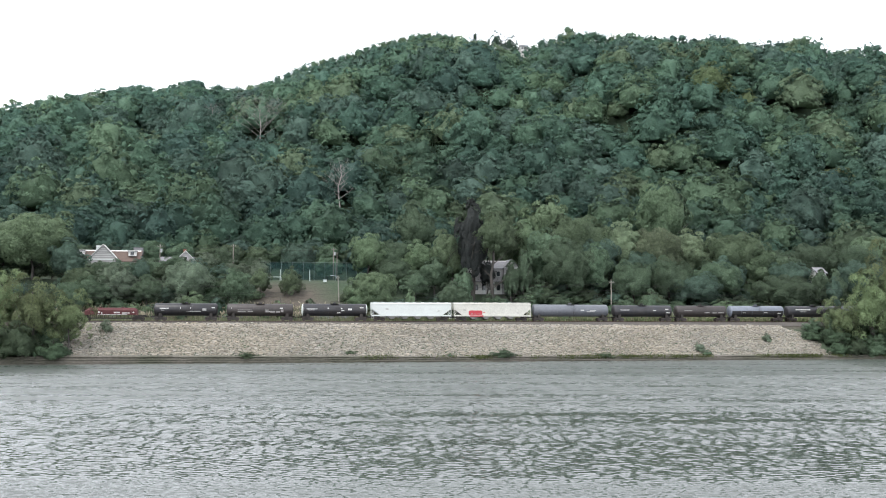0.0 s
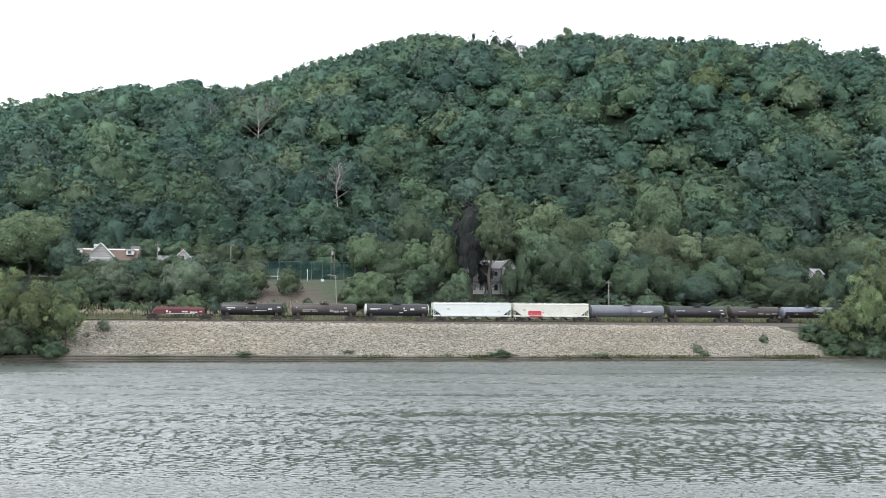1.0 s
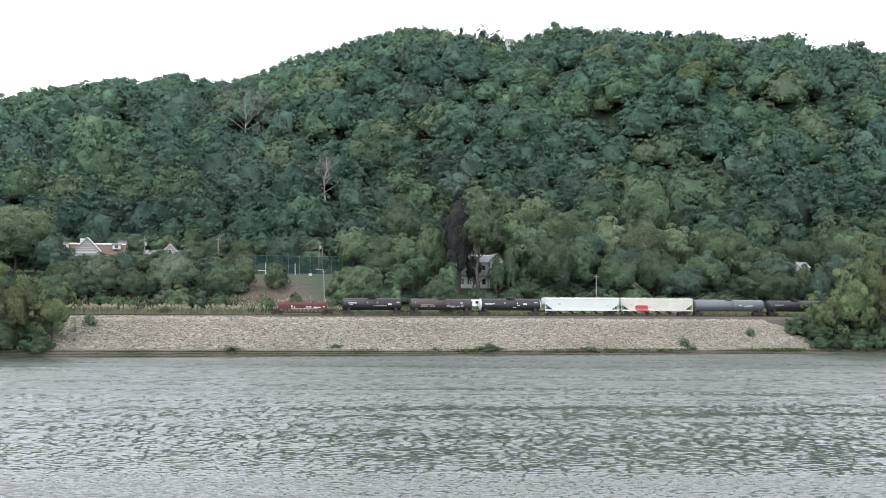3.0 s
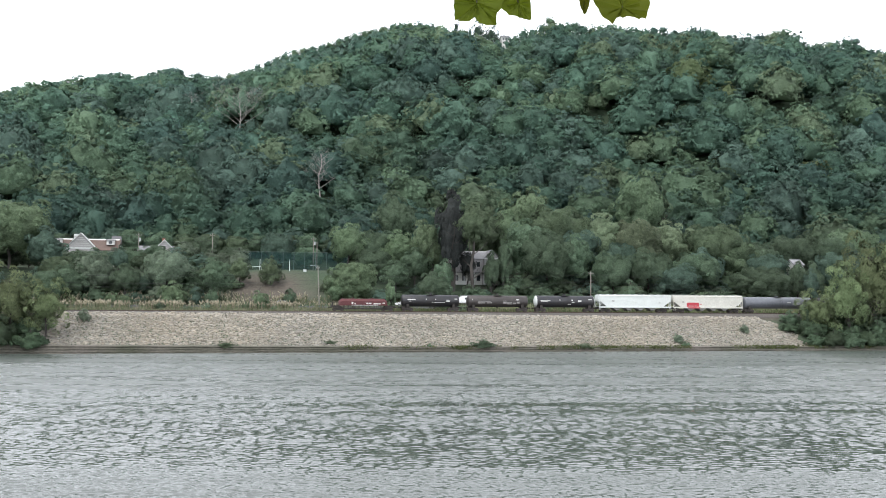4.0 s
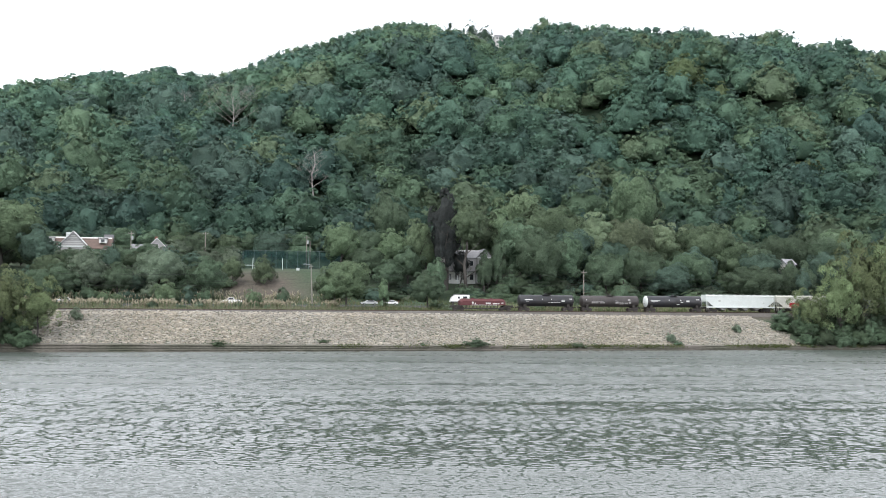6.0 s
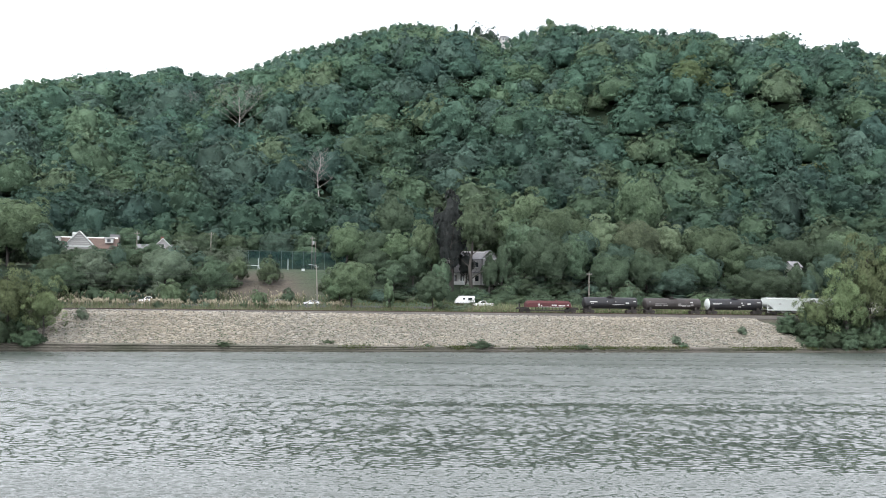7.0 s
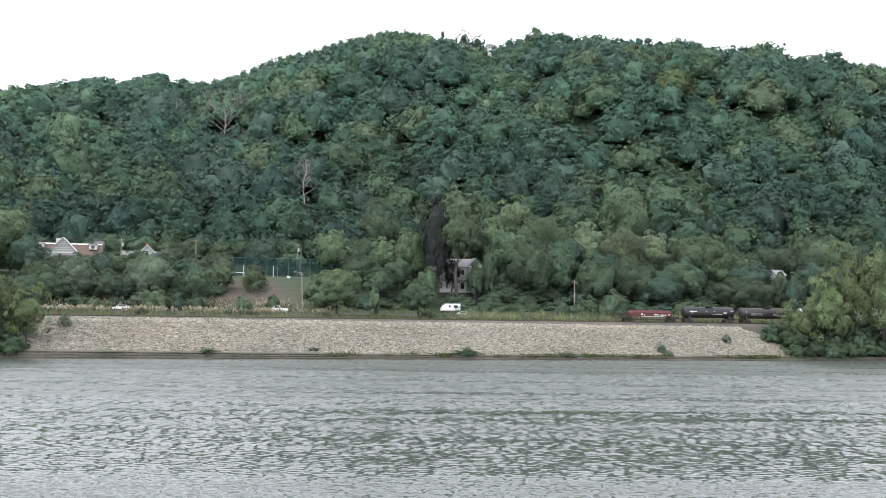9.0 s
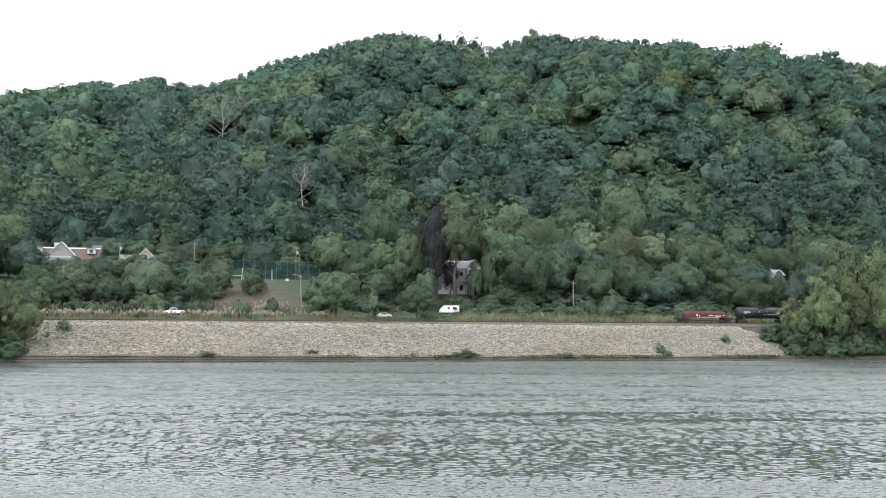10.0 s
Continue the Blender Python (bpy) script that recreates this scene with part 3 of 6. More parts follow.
def crown(seed, boughs, leaves, leaf, sizes=(0.16, 0.30), reach=(0.66, 1.06), low=-0.85, middle=1.0, core=0.90, hollow=0.45, squash=0.75, level=3, taper=0.0, ragged=0.06, whole=0.5, jitter=0.16, bare=-2.0, lift=0.25):
    """A crown of about unit radius round the point (0, 0, middle): boughs spread over it, a dim inner mass under them, and leaf clumps
    on the boughs. Gives vertices, triangles and the way each vertex's bough faces."""
    rng = np.random.default_rng(seed)
    up = np.linspace(0.99, low, boughs) + rng.uniform(-0.08, 0.08, boughs)
    up = up.clip(low, 0.995)
    turn = 2.39996 * np.arange(boughs) + rng.uniform(-0.45, 0.45, boughs)
    flat = np.sqrt(1 - up ** 2)
    r = rng.uniform(*sizes, boughs)
    away = rng.uniform(*reach, boughs) - r
    # a crown leans and bulges: it is fuller to some sides
    away *= 1 + 0.10 * np.sin(2 * turn + rng.uniform(0, 6)) + 0.06 * np.sin(5 * turn + 3 * up + rng.uniform(0, 6))
    c = np.stack([flat * np.cos(turn), flat * np.sin(turn), up], 1) * away[:, None]
    if taper:
        shrink = 1 - taper * (c[:, 2:] * 0.5 + 0.5)
        c[:, :2] *= shrink
        r = r * (shrink[:, 0] * 0.6 + 0.4)
    thin = np.array([1, 1, squash])
    # inner mass: just under the boughs, or hollow between them
    v, f = BALLS[level]
    keep_v = v[:, 2] > low - 0.25
    number = np.cumsum(keep_v) - 1
    f = number[f[keep_v[f].all(1)]]
    v = v[keep_v]
    q, cc = v / thin, c / thin
    qq, qc = (q * q).sum(1)[:, None], q @ cc.T
    disc = qc ** 2 - qq * ((cc * cc).sum(1) - r ** 2)[None]
    far = np.where(disc > 0, (qc + np.sqrt(np.maximum(disc, 0))) / qq, 0)
    which_v = far.argmax(1)
    dist = np.maximum(far.max(1), hollow)
    inner = v * (dist * core)[:, None]
    inner_way = unit(0.8 * unit((v * dist[:, None] - c[which_v]) / thin) + whole * v + np.array([0, 0, lift]))
    # leaf clumps over the boughs
    m = leaves * 5
    which = rng.choice(boughs, m, p=r ** 2 / (r ** 2).sum())
    way = unit(unit(rng.normal(size=(m, 3))) + 0.75 * unit(c)[which] + np.array([0, 0, 0.2]))
    p = c[which] + way * thin * (r[which] * rng.uniform(0.90, 1.06, m) * (1 + ragged * rng.normal(size=m)))[:, None]
    dv = (p[:, None] - c[None]) / thin
    ok = (np.sqrt((dv * dv).sum(2)) / r[None]).min(1) > 0.88
    ok &= np.linalg.norm(p, axis=1) > hollow * 0.95
    ok &= p[:, 2] > bare
    p, way = p[ok][:leaves], way[ok][:leaves]
    n = len(p)
    facing = unit(0.8 * way / thin + whole * unit(p) + rng.normal(size=(n, 3)) * jitter + np.array([0, 0, lift]))
    nrm = unit(facing + rng.normal(size=(n, 3)) * 0.38)
    u = unit(np.cross(nrm, rng.normal(size=(n, 3))))
    w = np.cross(nrm, u)
    size = leaf * rng.uniform(0.6, 1.4, (n, 1))
    tri = np.stack([p - u * size, p + u * size * rng.uniform(0.6, 1.1, (n, 1)) - w * size * 0.6, p + w * size * rng.uniform(0.7, 1.2, (n, 1))], 1)
    verts = np.concatenate([tri.reshape(-1, 3), inner]) + np.array([0, 0, middle])
    return verts, np.concatenate([np.arange(3 * n).reshape(n, 3), f + 3 * n]), np.concatenate([np.repeat(facing, 3, 0), inner_way])


def limbs(bm, seed, height, radius, count, spread, start=0.3, levels=1):
    """A tapered, slightly crooked trunk with limbs."""
    rng = random.Random(seed)
    p, r = Vector((0, 0, -0.3)), radius
    spots = []
    steps = 5
    for k in range(steps):
        q = Vector((rng.uniform(-0.03, 0.03) * height, rng.uniform(-0.03, 0.03) * height, height * (k + 1) / steps))
        rod(bm, p, q, r, 7, r * 0.78)
        spots.append((p, q, r * 0.8))
        p, r = q, r * 0.78
    for k in range(count):
        f = start + (1 - start) * (k + rng.random()) / count
        a, b, rr = spots[min(steps - 1, int(f * steps))]
        o = a.lerp(b, (f * steps) % 1)
        t = 2.4 * k + rng.uniform(-0.4, 0.4)
        ln = spread * (1.15 - 0.6 * f) * rng.uniform(0.7, 1.15)
        mid = o + Vector((math.cos(t) * ln * 0.5, math.sin(t) * ln * 0.5, ln * 0.35))
        e = mid + Vector((math.cos(t + 0.3) * ln * 0.5, math.sin(t + 0.3) * ln * 0.5, ln * rng.uniform(0.3, 0.6)))
        rod(bm, o, mid, rr * 0.45, 5, rr * 0.32)
        rod(bm, mid, e, rr * 0.32, 5, rr * 0.10)
        for j in range(3 * levels):
            w = mid.lerp(e, rng.uniform(0.0, 0.9))
            g = Vector((rng.uniform(-1, 1), rng.uniform(-1, 1), rng.uniform(0.2, 1.0))).normalized() * ln * rng.uniform(0.25, 0.5)
            rod(bm, w, w + g, rr * 0.14, 4, rr * 0.04)
            if levels > 1:
                for i in range(3):
                    g2 = Vector((rng.uniform(-1, 1), rng.uniform(-1, 1), rng.uniform(0.1, 1.0))).normalized() * ln * 0.22
                    rod(bm, w + g * rng.uniform(0.3, 0.9), w + g + g2, rr * 0.06, 3, rr * 0.02)
    return bm


CROWNS = {}
CROWN_KINDS = {
    "broad": dict(boughs=62, leaves=9500, leaf=0.030, sizes=(0.14, 0.26), core=0.86, hollow=0.5, squash=1.25),
    "round": dict(boughs=44, leaves=6500, leaf=0.037, sizes=(0.16, 0.29), core=0.86, hollow=0.5, squash=1.0),
    "tall": dict(boughs=46, leaves=5600, leaf=0.040, sizes=(0.17, 0.32), core=0.84, hollow=0.5, reach=(0.6, 1.08)),
    "bank": dict(boughs=90, leaves=15000, leaf=0.023, sizes=(0.09, 0.21), reach=(0.35, 1.14), core=0.52, hollow=0.22, ragged=0.20, squash=0.9, jitter=0.3),
    "bush": dict(boughs=44, leaves=4600, leaf=0.038, sizes=(0.14, 0.28), reach=(0.55, 1.16), low=-0.4, middle=0.5, hollow=0.42, core=0.76, ragged=0.15, jitter=0.25),
    "shrub": dict(boughs=26, leaves=1800, leaf=0.060, sizes=(0.16, 0.36), reach=(0.5, 1.2), low=-0.4, middle=0.5, hollow=0.35, core=0.72, level=2, ragged=0.16),
    "cone": dict(boughs=34, leaves=2000, leaf=0.052, sizes=(0.16, 0.28), taper=0.75, level=2, hollow=0.2),
}


def crown_mesh(kind, variant):
    """Shared crown meshes, a few of each kind."""
    key = kind, variant
    if key not in CROWNS:
        v, t, way = crown(100 + 17 * variant + len(kind), **CROWN_KINDS[kind])
        CROWNS[key] = array_mesh("crown", v, [t], LEAF["mid"], smooth=True, bough=way)
    return CROWNS[key]


TRUNKS = {}


def trunk_mesh(variant, spread=0.30):
    if variant not in TRUNKS:
        bm = limbs(bmesh.new(), 40 + variant, 0.80, 0.020 if variant > 2 else 0.026, 14 if variant > 2 else 7, spread, 0.2, 1)
        me = bpy.data.meshes.new("trunk")
        bm.to_mesh(me)
        bm.free()
        me.materials.append(M_BARK)
        TRUNKS[variant] = me
    return TRUNKS[variant]


TREE_WORDS = {"mid": "mid-green", "dark": "dark green", "light": "light green", "olive": "olive-green", "sage": "grey-green", "pale": "pale silvery-green",
              "bright": "bright green", "copper": "dark copper-leaved", "bank": "yellow-green", "cone": "cone-shaped bright green", "deep": "shade-darkened green"}
made_trees = [0]


def plant(name, s, d, height, radius, tone, kind, label, category, group, clear=0.12, sink=0.0):
    """A trunk with limbs and a crown over it, as one thing."""
    k = made_trees[0]
    made_trees[0] += 1
    root = thing(name, at(s, d, float(ground_z(s, d)) - sink, (k * 77) % 360), label, category, group)
    t = part("trunk", trunk_mesh(k % 3 + (3 if kind == "bank" else 0)), None, root)
    t.scale = (height, height, height)
    c = part("crown", crown_mesh(kind, k % 3), None, root)
    c.location = (0, 0, height * clear)
    c.scale = (radius, radius, height * (1 - clear) / 2)
    c.material_slots[0].link = "OBJECT"
    c.material_slots[0].material = LEAF[tone]
    return root


def tree(s, d, height, radius, tone, kind=None, clear=0.09):
    kind = kind or ("tall" if height > 2.2 * radius and d < 200 else "broad" if radius > 7 else "round")
    plant("tree", s, d, height, radius, tone, kind, f"{TREE_WORDS[tone]} broadleaf tree on the slope behind the road", "tree", "trees behind the road", clear=clear)


def shrub(s, d, height, radius, tone):
    kind = "cone" if tone == "cone" else "bush" if radius > 3.3 else "shrub"
    plant("shrub", s, d, height * 1.32, radius, tone, kind, f"{TREE_WORDS[tone]} leafy shrub beside the road", "shrub", "shrubs by the road", clear=0.0, sink=0.1)


def bank_tree(s, d, height, radius, kind="bank"):
    plant("bank_tree", s, d, height, radius, "bank", kind, "yellow-green airy tree at the water's edge", "tree", "trees on the river bank", clear=0.06)


def bank_shrub(s, d, height, radius, tone="mid"):
    plant("bank_shrub", s, d, height * 1.5, radius, tone, "bush" if radius > 2.4 else "shrub", f"low {TREE_WORDS[tone]} bush among the bank stones", "shrub", "bushes on the river bank", clear=0.0, sink=0.15)


# ---- the wooded hill ----
# how high the treetops stand along the ridge
TOPS_S = (-209, -189, -184, -175, -170, -164, -157, -145, -135, -126, -118, -108, -102, -94, -86, -81, -78, -72, -66, -61, -57, -53, -48, -36, -22, -12, 2, 16, 23, 33, 47, 64,
          78, 91, 97, 113, 117, 120, 125, 136, 143, 150, 157, 162, 182, 194, 213, 223, 231, 241, 252, 262, 267, 279, 288, 296, 302, 314, 327, 334, 339, 348, 374)
TOPS_Z = (138, 141, 140, 143.5, 146.4, 145.5, 149, 149, 152, 155, 154.3, 151, 153.5, 156.4, 158.3, 156.6, 152, 155.4, 152.6, 154, 152, 154.6, 153.6, 160, 166, 170.6, 173.6, 177.4, 181, 183, 187.6, 188.6,
          185, 183, 178, 176.8, 181.2, 178.4, 185, 185, 192.5, 188, 189.8, 187, 188.4, 184.6, 187, 182.6, 187.4, 186.5, 182, 178, 183, 183, 187.6, 180.5, 176.6, 177.2, 182.4, 180.4, 173.6, 174.4, 170.5)


def hill_woods():
    rng = np.random.default_rng(11)
    shape = dict(sizes=(0.11, 0.21), reach=(0.72, 1.10), low=-0.75, middle=0.70, hollow=0.56, core=0.84, ragged=0.03, whole=0.60, jitter=0.22, squash=0.68, bare=-0.42, lift=0.6)
    protos = [crown(300 + k, 76, 1450, 0.061, level=2, **shape) for k in range(9)] + [crown(400 + k, 58, 900, 0.075, level=2, **shape) for k in range(6)]
    summit = np.array([v[:, 2].max() for v, t, w in protos])
    # the canopy: crowns side by side, each row shifted against the next
    s, d = np.arange(-330, 420, 13.0), np.arange(100, 420, 12.0)
    S, D = np.meshgrid(s, d, indexing="ij")
    S = S + (np.arange(len(d)) % 2)[None] * 5.8
    S, D = S.ravel() + rng.uniform(-3.2, 3.2, S.size), D.ravel() + rng.uniform(-3.0, 3.0, S.size)
    keep = (D < 355 - 0.186 * (S - 66) - 9) & ~((D < 112) & (S > -110) & (S < -8)) & ~((np.abs(S - 114) < 7) & (np.abs(D - 345) < 6))
    # the row of trees along the ridge, and those beyond it
    rs = np.arange(-240, 400, 5.4)
    rs = np.tile(rs + rng.uniform(-0.9, 0.9, len(rs)), 4)
    drop = np.repeat((0.0, 3.5, 8.0, 13.5), len(rs) // 4)
    ridge_d = 355 - 0.186 * (rs - 66) - 0.25 * drop + rng.uniform(-1.0, 1.0, len(rs))
    drop = np.append(np.zeros(keep.sum()), drop)
    on_ridge = np.append(np.zeros(keep.sum(), bool), np.ones(len(rs), bool))
    S, D = np.append(S[keep], rs), np.append(D[keep], ridge_d)
    clearing = ((np.abs(S + 45.5) < 16) & (D > 226) & (D < 262)) | ((np.abs(S + 12) < 7) & (D > 144) & (D < 178)) | ((np.abs(S + 70) < 9) & (D > 272) & (D < 298))
    X, Y = S * TC - D * TS, Y0 + S * TS + D * TC
    seen = np.abs(X - 0.02 * Y) < 0.50 * Y + 8
    S, D, on_ridge, clearing, drop = S[seen], D[seen], on_ridge[seen], clearing[seen], drop[seen]
    n = len(S)
    size = rng.gamma(12, 0.78, n).clip(6.2, 14.0) * np.interp(D, (110, 160), (0.8, 1.0))
    size = np.where(on_ridge, rng.uniform(3.4, 5.4, n) + 0.15 * drop, np.where(clearing, 4.4, size))
    # young trees wherever the canopy would leave a gap
    gs, gd = np.meshgrid(np.arange(-328, 418, 4.5), np.arange(114, 345, 4.5), indexing="ij")
    gs, gd = gs.ravel() + rng.uniform(-1.5, 1.5, gs.size), gd.ravel() + rng.uniform(-1.5, 1.5, gs.size)
    near = np.array([np.min(((S - a) ** 2 + (D - b) ** 2) / size ** 2) for a, b in zip(gs, gd)])
    gy = Y0 + gs * TS + gd * TC
    more = []
    for k in np.argsort(-near):
        if near[k] < 0.50:
            break
        if (abs(gs[k] + 45.5) < 15 and 226 < gd[k] < 262) or (abs(gs[k] + 12) < 6 and 146 < gd[k] < 176):
            continue
        if abs(gs[k] * TC - gd[k] * TS - 0.02 * gy[k]) < 0.5 * gy[k] and gd[k] < 347 - 0.186 * (gs[k] - 66) and all((gs[k] - a) ** 2 + (gd[k] - b) ** 2 > 24 for a, b in more):
            more.append((gs[k], gd[k]))
    more = np.array(more)
    young = np.append(np.zeros(n, bool), np.ones(len(more), bool))
    S, D, size = np.append(S, more[:, 0]), np.append(D, more[:, 1]), np.append(size, rng.uniform(5.0, 7.0, len(more)))
    on_ridge, clearing = np.append(on_ridge, young[n:] & False), np.append(clearing, young[n:] & False)
    n = len(S)
    which = np.where((D < 270) & ~on_ridge & ~young & ~clearing, rng.integers(0, 9, n), rng.integers(9, 15, n))
    tall = size * rng.uniform(0.82, 1.18, n)
    Z = ground_z(S, D) + np.where(young, 0.0, np.where(clearing, -2.0, rng.uniform(-0.5, 5.0, n) * np.interp(D, (112, 150), (-0.2, 1.0))))
    # no crown stands over the line of sight to the ridge's treetops
    rd = 355 - 0.186 * (S - 66)
    lid = 9.9 + (np.interp(S, TOPS_S, TOPS_Z) + 0.8 - 9.9) * (Y0 + S * TS + D * TC) / (Y0 + S * TS + rd * TC)
    over = Z + summit[which] * tall - lid
    Z = Z - np.where(on_ridge, over + np.append(drop, np.zeros(n - len(drop))), np.clip(over + 2.0, 0, None))
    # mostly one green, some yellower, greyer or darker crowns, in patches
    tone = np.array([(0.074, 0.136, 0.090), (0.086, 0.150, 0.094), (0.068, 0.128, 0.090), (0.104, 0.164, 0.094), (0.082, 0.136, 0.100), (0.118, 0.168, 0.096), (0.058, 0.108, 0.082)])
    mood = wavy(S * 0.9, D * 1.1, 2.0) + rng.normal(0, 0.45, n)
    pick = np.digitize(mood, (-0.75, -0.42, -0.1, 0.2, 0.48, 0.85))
    # painted shade: lower slope darker, top lighter; extra blue stands in for haze
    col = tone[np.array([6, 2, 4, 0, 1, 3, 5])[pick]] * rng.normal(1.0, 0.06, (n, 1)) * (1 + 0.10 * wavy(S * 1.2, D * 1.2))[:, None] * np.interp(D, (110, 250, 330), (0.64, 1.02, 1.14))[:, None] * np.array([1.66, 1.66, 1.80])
    # a few trees in yellow-green, and round patches with their colour darkened
    for ps, pd, paint in ((191, 244, (0.16, 0.22, 0.11)), (207, 249, (0.22, 0.28, 0.14)), (216, 247, (0.18, 0.24, 0.12)), (245, 249, (0.20, 0.26, 0.13)), (-141, 244, (0.19, 0.24, 0.08)),
                                 (-22, 239, (0.17, 0.20, 0.11)), (224, 188, (0.16, 0.20, 0.10)), (-15, 173, (0.19, 0.22, 0.16))):
        col[((S - ps) ** 2 + (D - pd) ** 2).argmin()] = paint
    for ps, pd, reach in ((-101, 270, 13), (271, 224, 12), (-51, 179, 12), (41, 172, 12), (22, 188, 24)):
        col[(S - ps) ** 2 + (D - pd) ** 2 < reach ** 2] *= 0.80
    V, T, C, B = [], [], [], []
    at_v = 0
    ang = rng.uniform(0, 6.283, n)
    for k in range(n):
        v, t, way = protos[which[k]]
        ca, sa = math.cos(ang[k]), math.sin(ang[k])
        x, y = (v[:, 0] * ca - v[:, 1] * sa) * size[k] + S[k], (v[:, 0] * sa + v[:, 1] * ca) * size[k] + D[k]
        V.append(np.stack([x * TC - y * TS, Y0 + x * TS + y * TC, v[:, 2] * tall[k] + Z[k]], 1))
        x, y = way[:, 0] * ca - way[:, 1] * sa, way[:, 0] * sa + way[:, 1] * ca
        B.append(np.stack([x * TC - y * TS, x * TS + y * TC, way[:, 2] * size[k] / tall[k]], 1))
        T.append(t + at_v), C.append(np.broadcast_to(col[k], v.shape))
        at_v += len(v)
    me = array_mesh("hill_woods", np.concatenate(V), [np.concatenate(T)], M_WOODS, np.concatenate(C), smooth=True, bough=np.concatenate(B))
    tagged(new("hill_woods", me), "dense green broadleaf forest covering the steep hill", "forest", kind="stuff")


hill_woods()

# trees on the slope behind the road
tree(-108.7, 62, 20.3, 13.2, "light")
tree(-117.6, 66, 17.7, 9.7, "mid")
tree(-98.1, 56, 15.0, 6.1, "dark")
tree(-92.5, 45, 11.0, 6.0, "olive")
tree(-83.5, 44, 12.4, 6.2, "sage")
tree(-74.7, 42, 10.2, 4.3, "mid")
tree(-64.0, 46, 12.6, 7.4, "sage")
tree(-50.8, 40, 12.8, 5.4, "mid")
tree(-44.0, 52, 8.4, 3.4, "light")
tree(-45.3, 84, 7.3, 5.9, "mid")
shrub(-35.3, 53, 8.0, 3.8, "bright")
tree(-15.4, 16.5, 13.2, 6.7, "light", clear=0.16)
tree(-18.4, 16.5, 9.2, 4.8, "bright", clear=0.2)
tree(-11.8, 62, 16.0, 6.2, "light")
tree(-2.8, 66, 13.7, 7.6, "mid")
tree(3.7, 60, 14.3, 6.2, "light")
tree(10.8, 56, 19.9, 5.6, "light")
tree(7.3, 52, 12.6, 5.5, "mid")
tree(-4.1, 56, 9.9, 6.4, "mid")
tree(0.6, 48, 9.8, 5.4, "mid")
tree(18.0, 50, 31.5, 6.0, "copper", "tall", clear=0.12)
tree(14.0, 43, 12.5, 3.8, "mid")
tree(22.6, 49, 12.5, 2.6, "copper", "tall", clear=0.32)
tree(23.4, 46, 28.5, 6.2, "olive", clear=0.48)
tree(33.0, 74, 23.7, 7.4, "olive")
tree(6.0, 16.5, 10.3, 5.0, "mid")
tree(42.5, 78, 21.7, 8.1, "light")
tree(42.2, 54, 21.4, 8.6, "mid")
tree(56.6, 68, 23.1, 11.9, "olive")
tree(47.3, 50, 20.0, 10.2, "mid")
tree(56.7, 52, 17.5, 7.9, "mid")
tree(69.2, 62, 21.3, 9.4, "pale")
tree(78.1, 58, 20.4, 10.7, "pale")
tree(93.9, 62, 19.0, 8.2, "pale")
tree(79.8, 48, 14.9, 8.5, "mid")
tree(107.4, 58, 19.8, 11.1, "olive")
tree(113.0, 54, 17.1, 7.3, "olive")
tree(94.8, 48, 13.9, 9.5, "mid")
tree(113.5, 38, 12.7, 11.0, "mid")
tree(122.9, 64, 12.5, 8.5, "mid")
tree(140.4, 66, 15.2, 9.3, "mid")
tree(152.8, 64, 14.4, 10.3, "mid")
tree(166.6, 70, 18.3, 10.6, "olive")
tree(67.5, 46, 14.3, 7.4, "mid")
tree(180.3, 62, 13.6, 11.5, "mid")
tree(57.1, 100, 30.3, 10.9, "light")
tree(108.6, 118, 36.0, 12.2, "olive")
tree(9.0, 108, 26.0, 8.7, "mid")
tree(-126.9, 62, 18.0, 10.4, "mid")
tree(86.8, 44, 11.6, 8.4, "dark")
tree(-22.1, 92, 7.9, 6.1, "mid")
tree(-31.4, 96, 12.4, 6.2, "dark")
tree(31.5, 51, 9.6, 2.6, "dark")
tree(16.5, 72, 12.6, 5.0, "mid")
tree(-99.5, 84, 5.5, 4.5, "sage")
tree(-92.5, 82, 5.2, 6.2, "sage")
tree(-85.0, 84, 5.5, 4.5, "mid")
tree(-70.5, 84, 7.4, 5.5, "mid")
tree(-88.5, 40, 9.8, 5.5, "mid")
tree(-93.0, 36, 9.2, 5.0, "mid")
tree(-79.5, 86, 6.8, 4.0, "mid")
tree(-62.0, 84, 8.7, 5.0, "sage")
tree(-56.0, 90, 11.2, 5.5, "mid")
tree(-109, 92, 11.2, 6.0, "light")
tree(46.0, 62, 15.6, 8.0, "dark")
tree(60.0, 58, 16.6, 8.0, "dark")
tree(73.0, 54, 14.6, 7.5, "dark")
tree(100.0, 52, 13.6, 8.0, "dark")
tree(121.0, 50, 13.6, 8.0, "dark")
tree(123.5, 56, 13.6, 6.0, "mid")
tree(126.9, 41, 14.4, 3.7, "mid")
tree(132.6, 42, 14.2, 3.8, "mid")
tree(129.8, 39, 12.0, 3.4, "dark")
tree(148.0, 50, 14.6, 9.0, "dark")

tree(29.0, 45, 14.5, 2.9, "mid")
tree(33.4, 47, 17.0, 2.8, "mid")
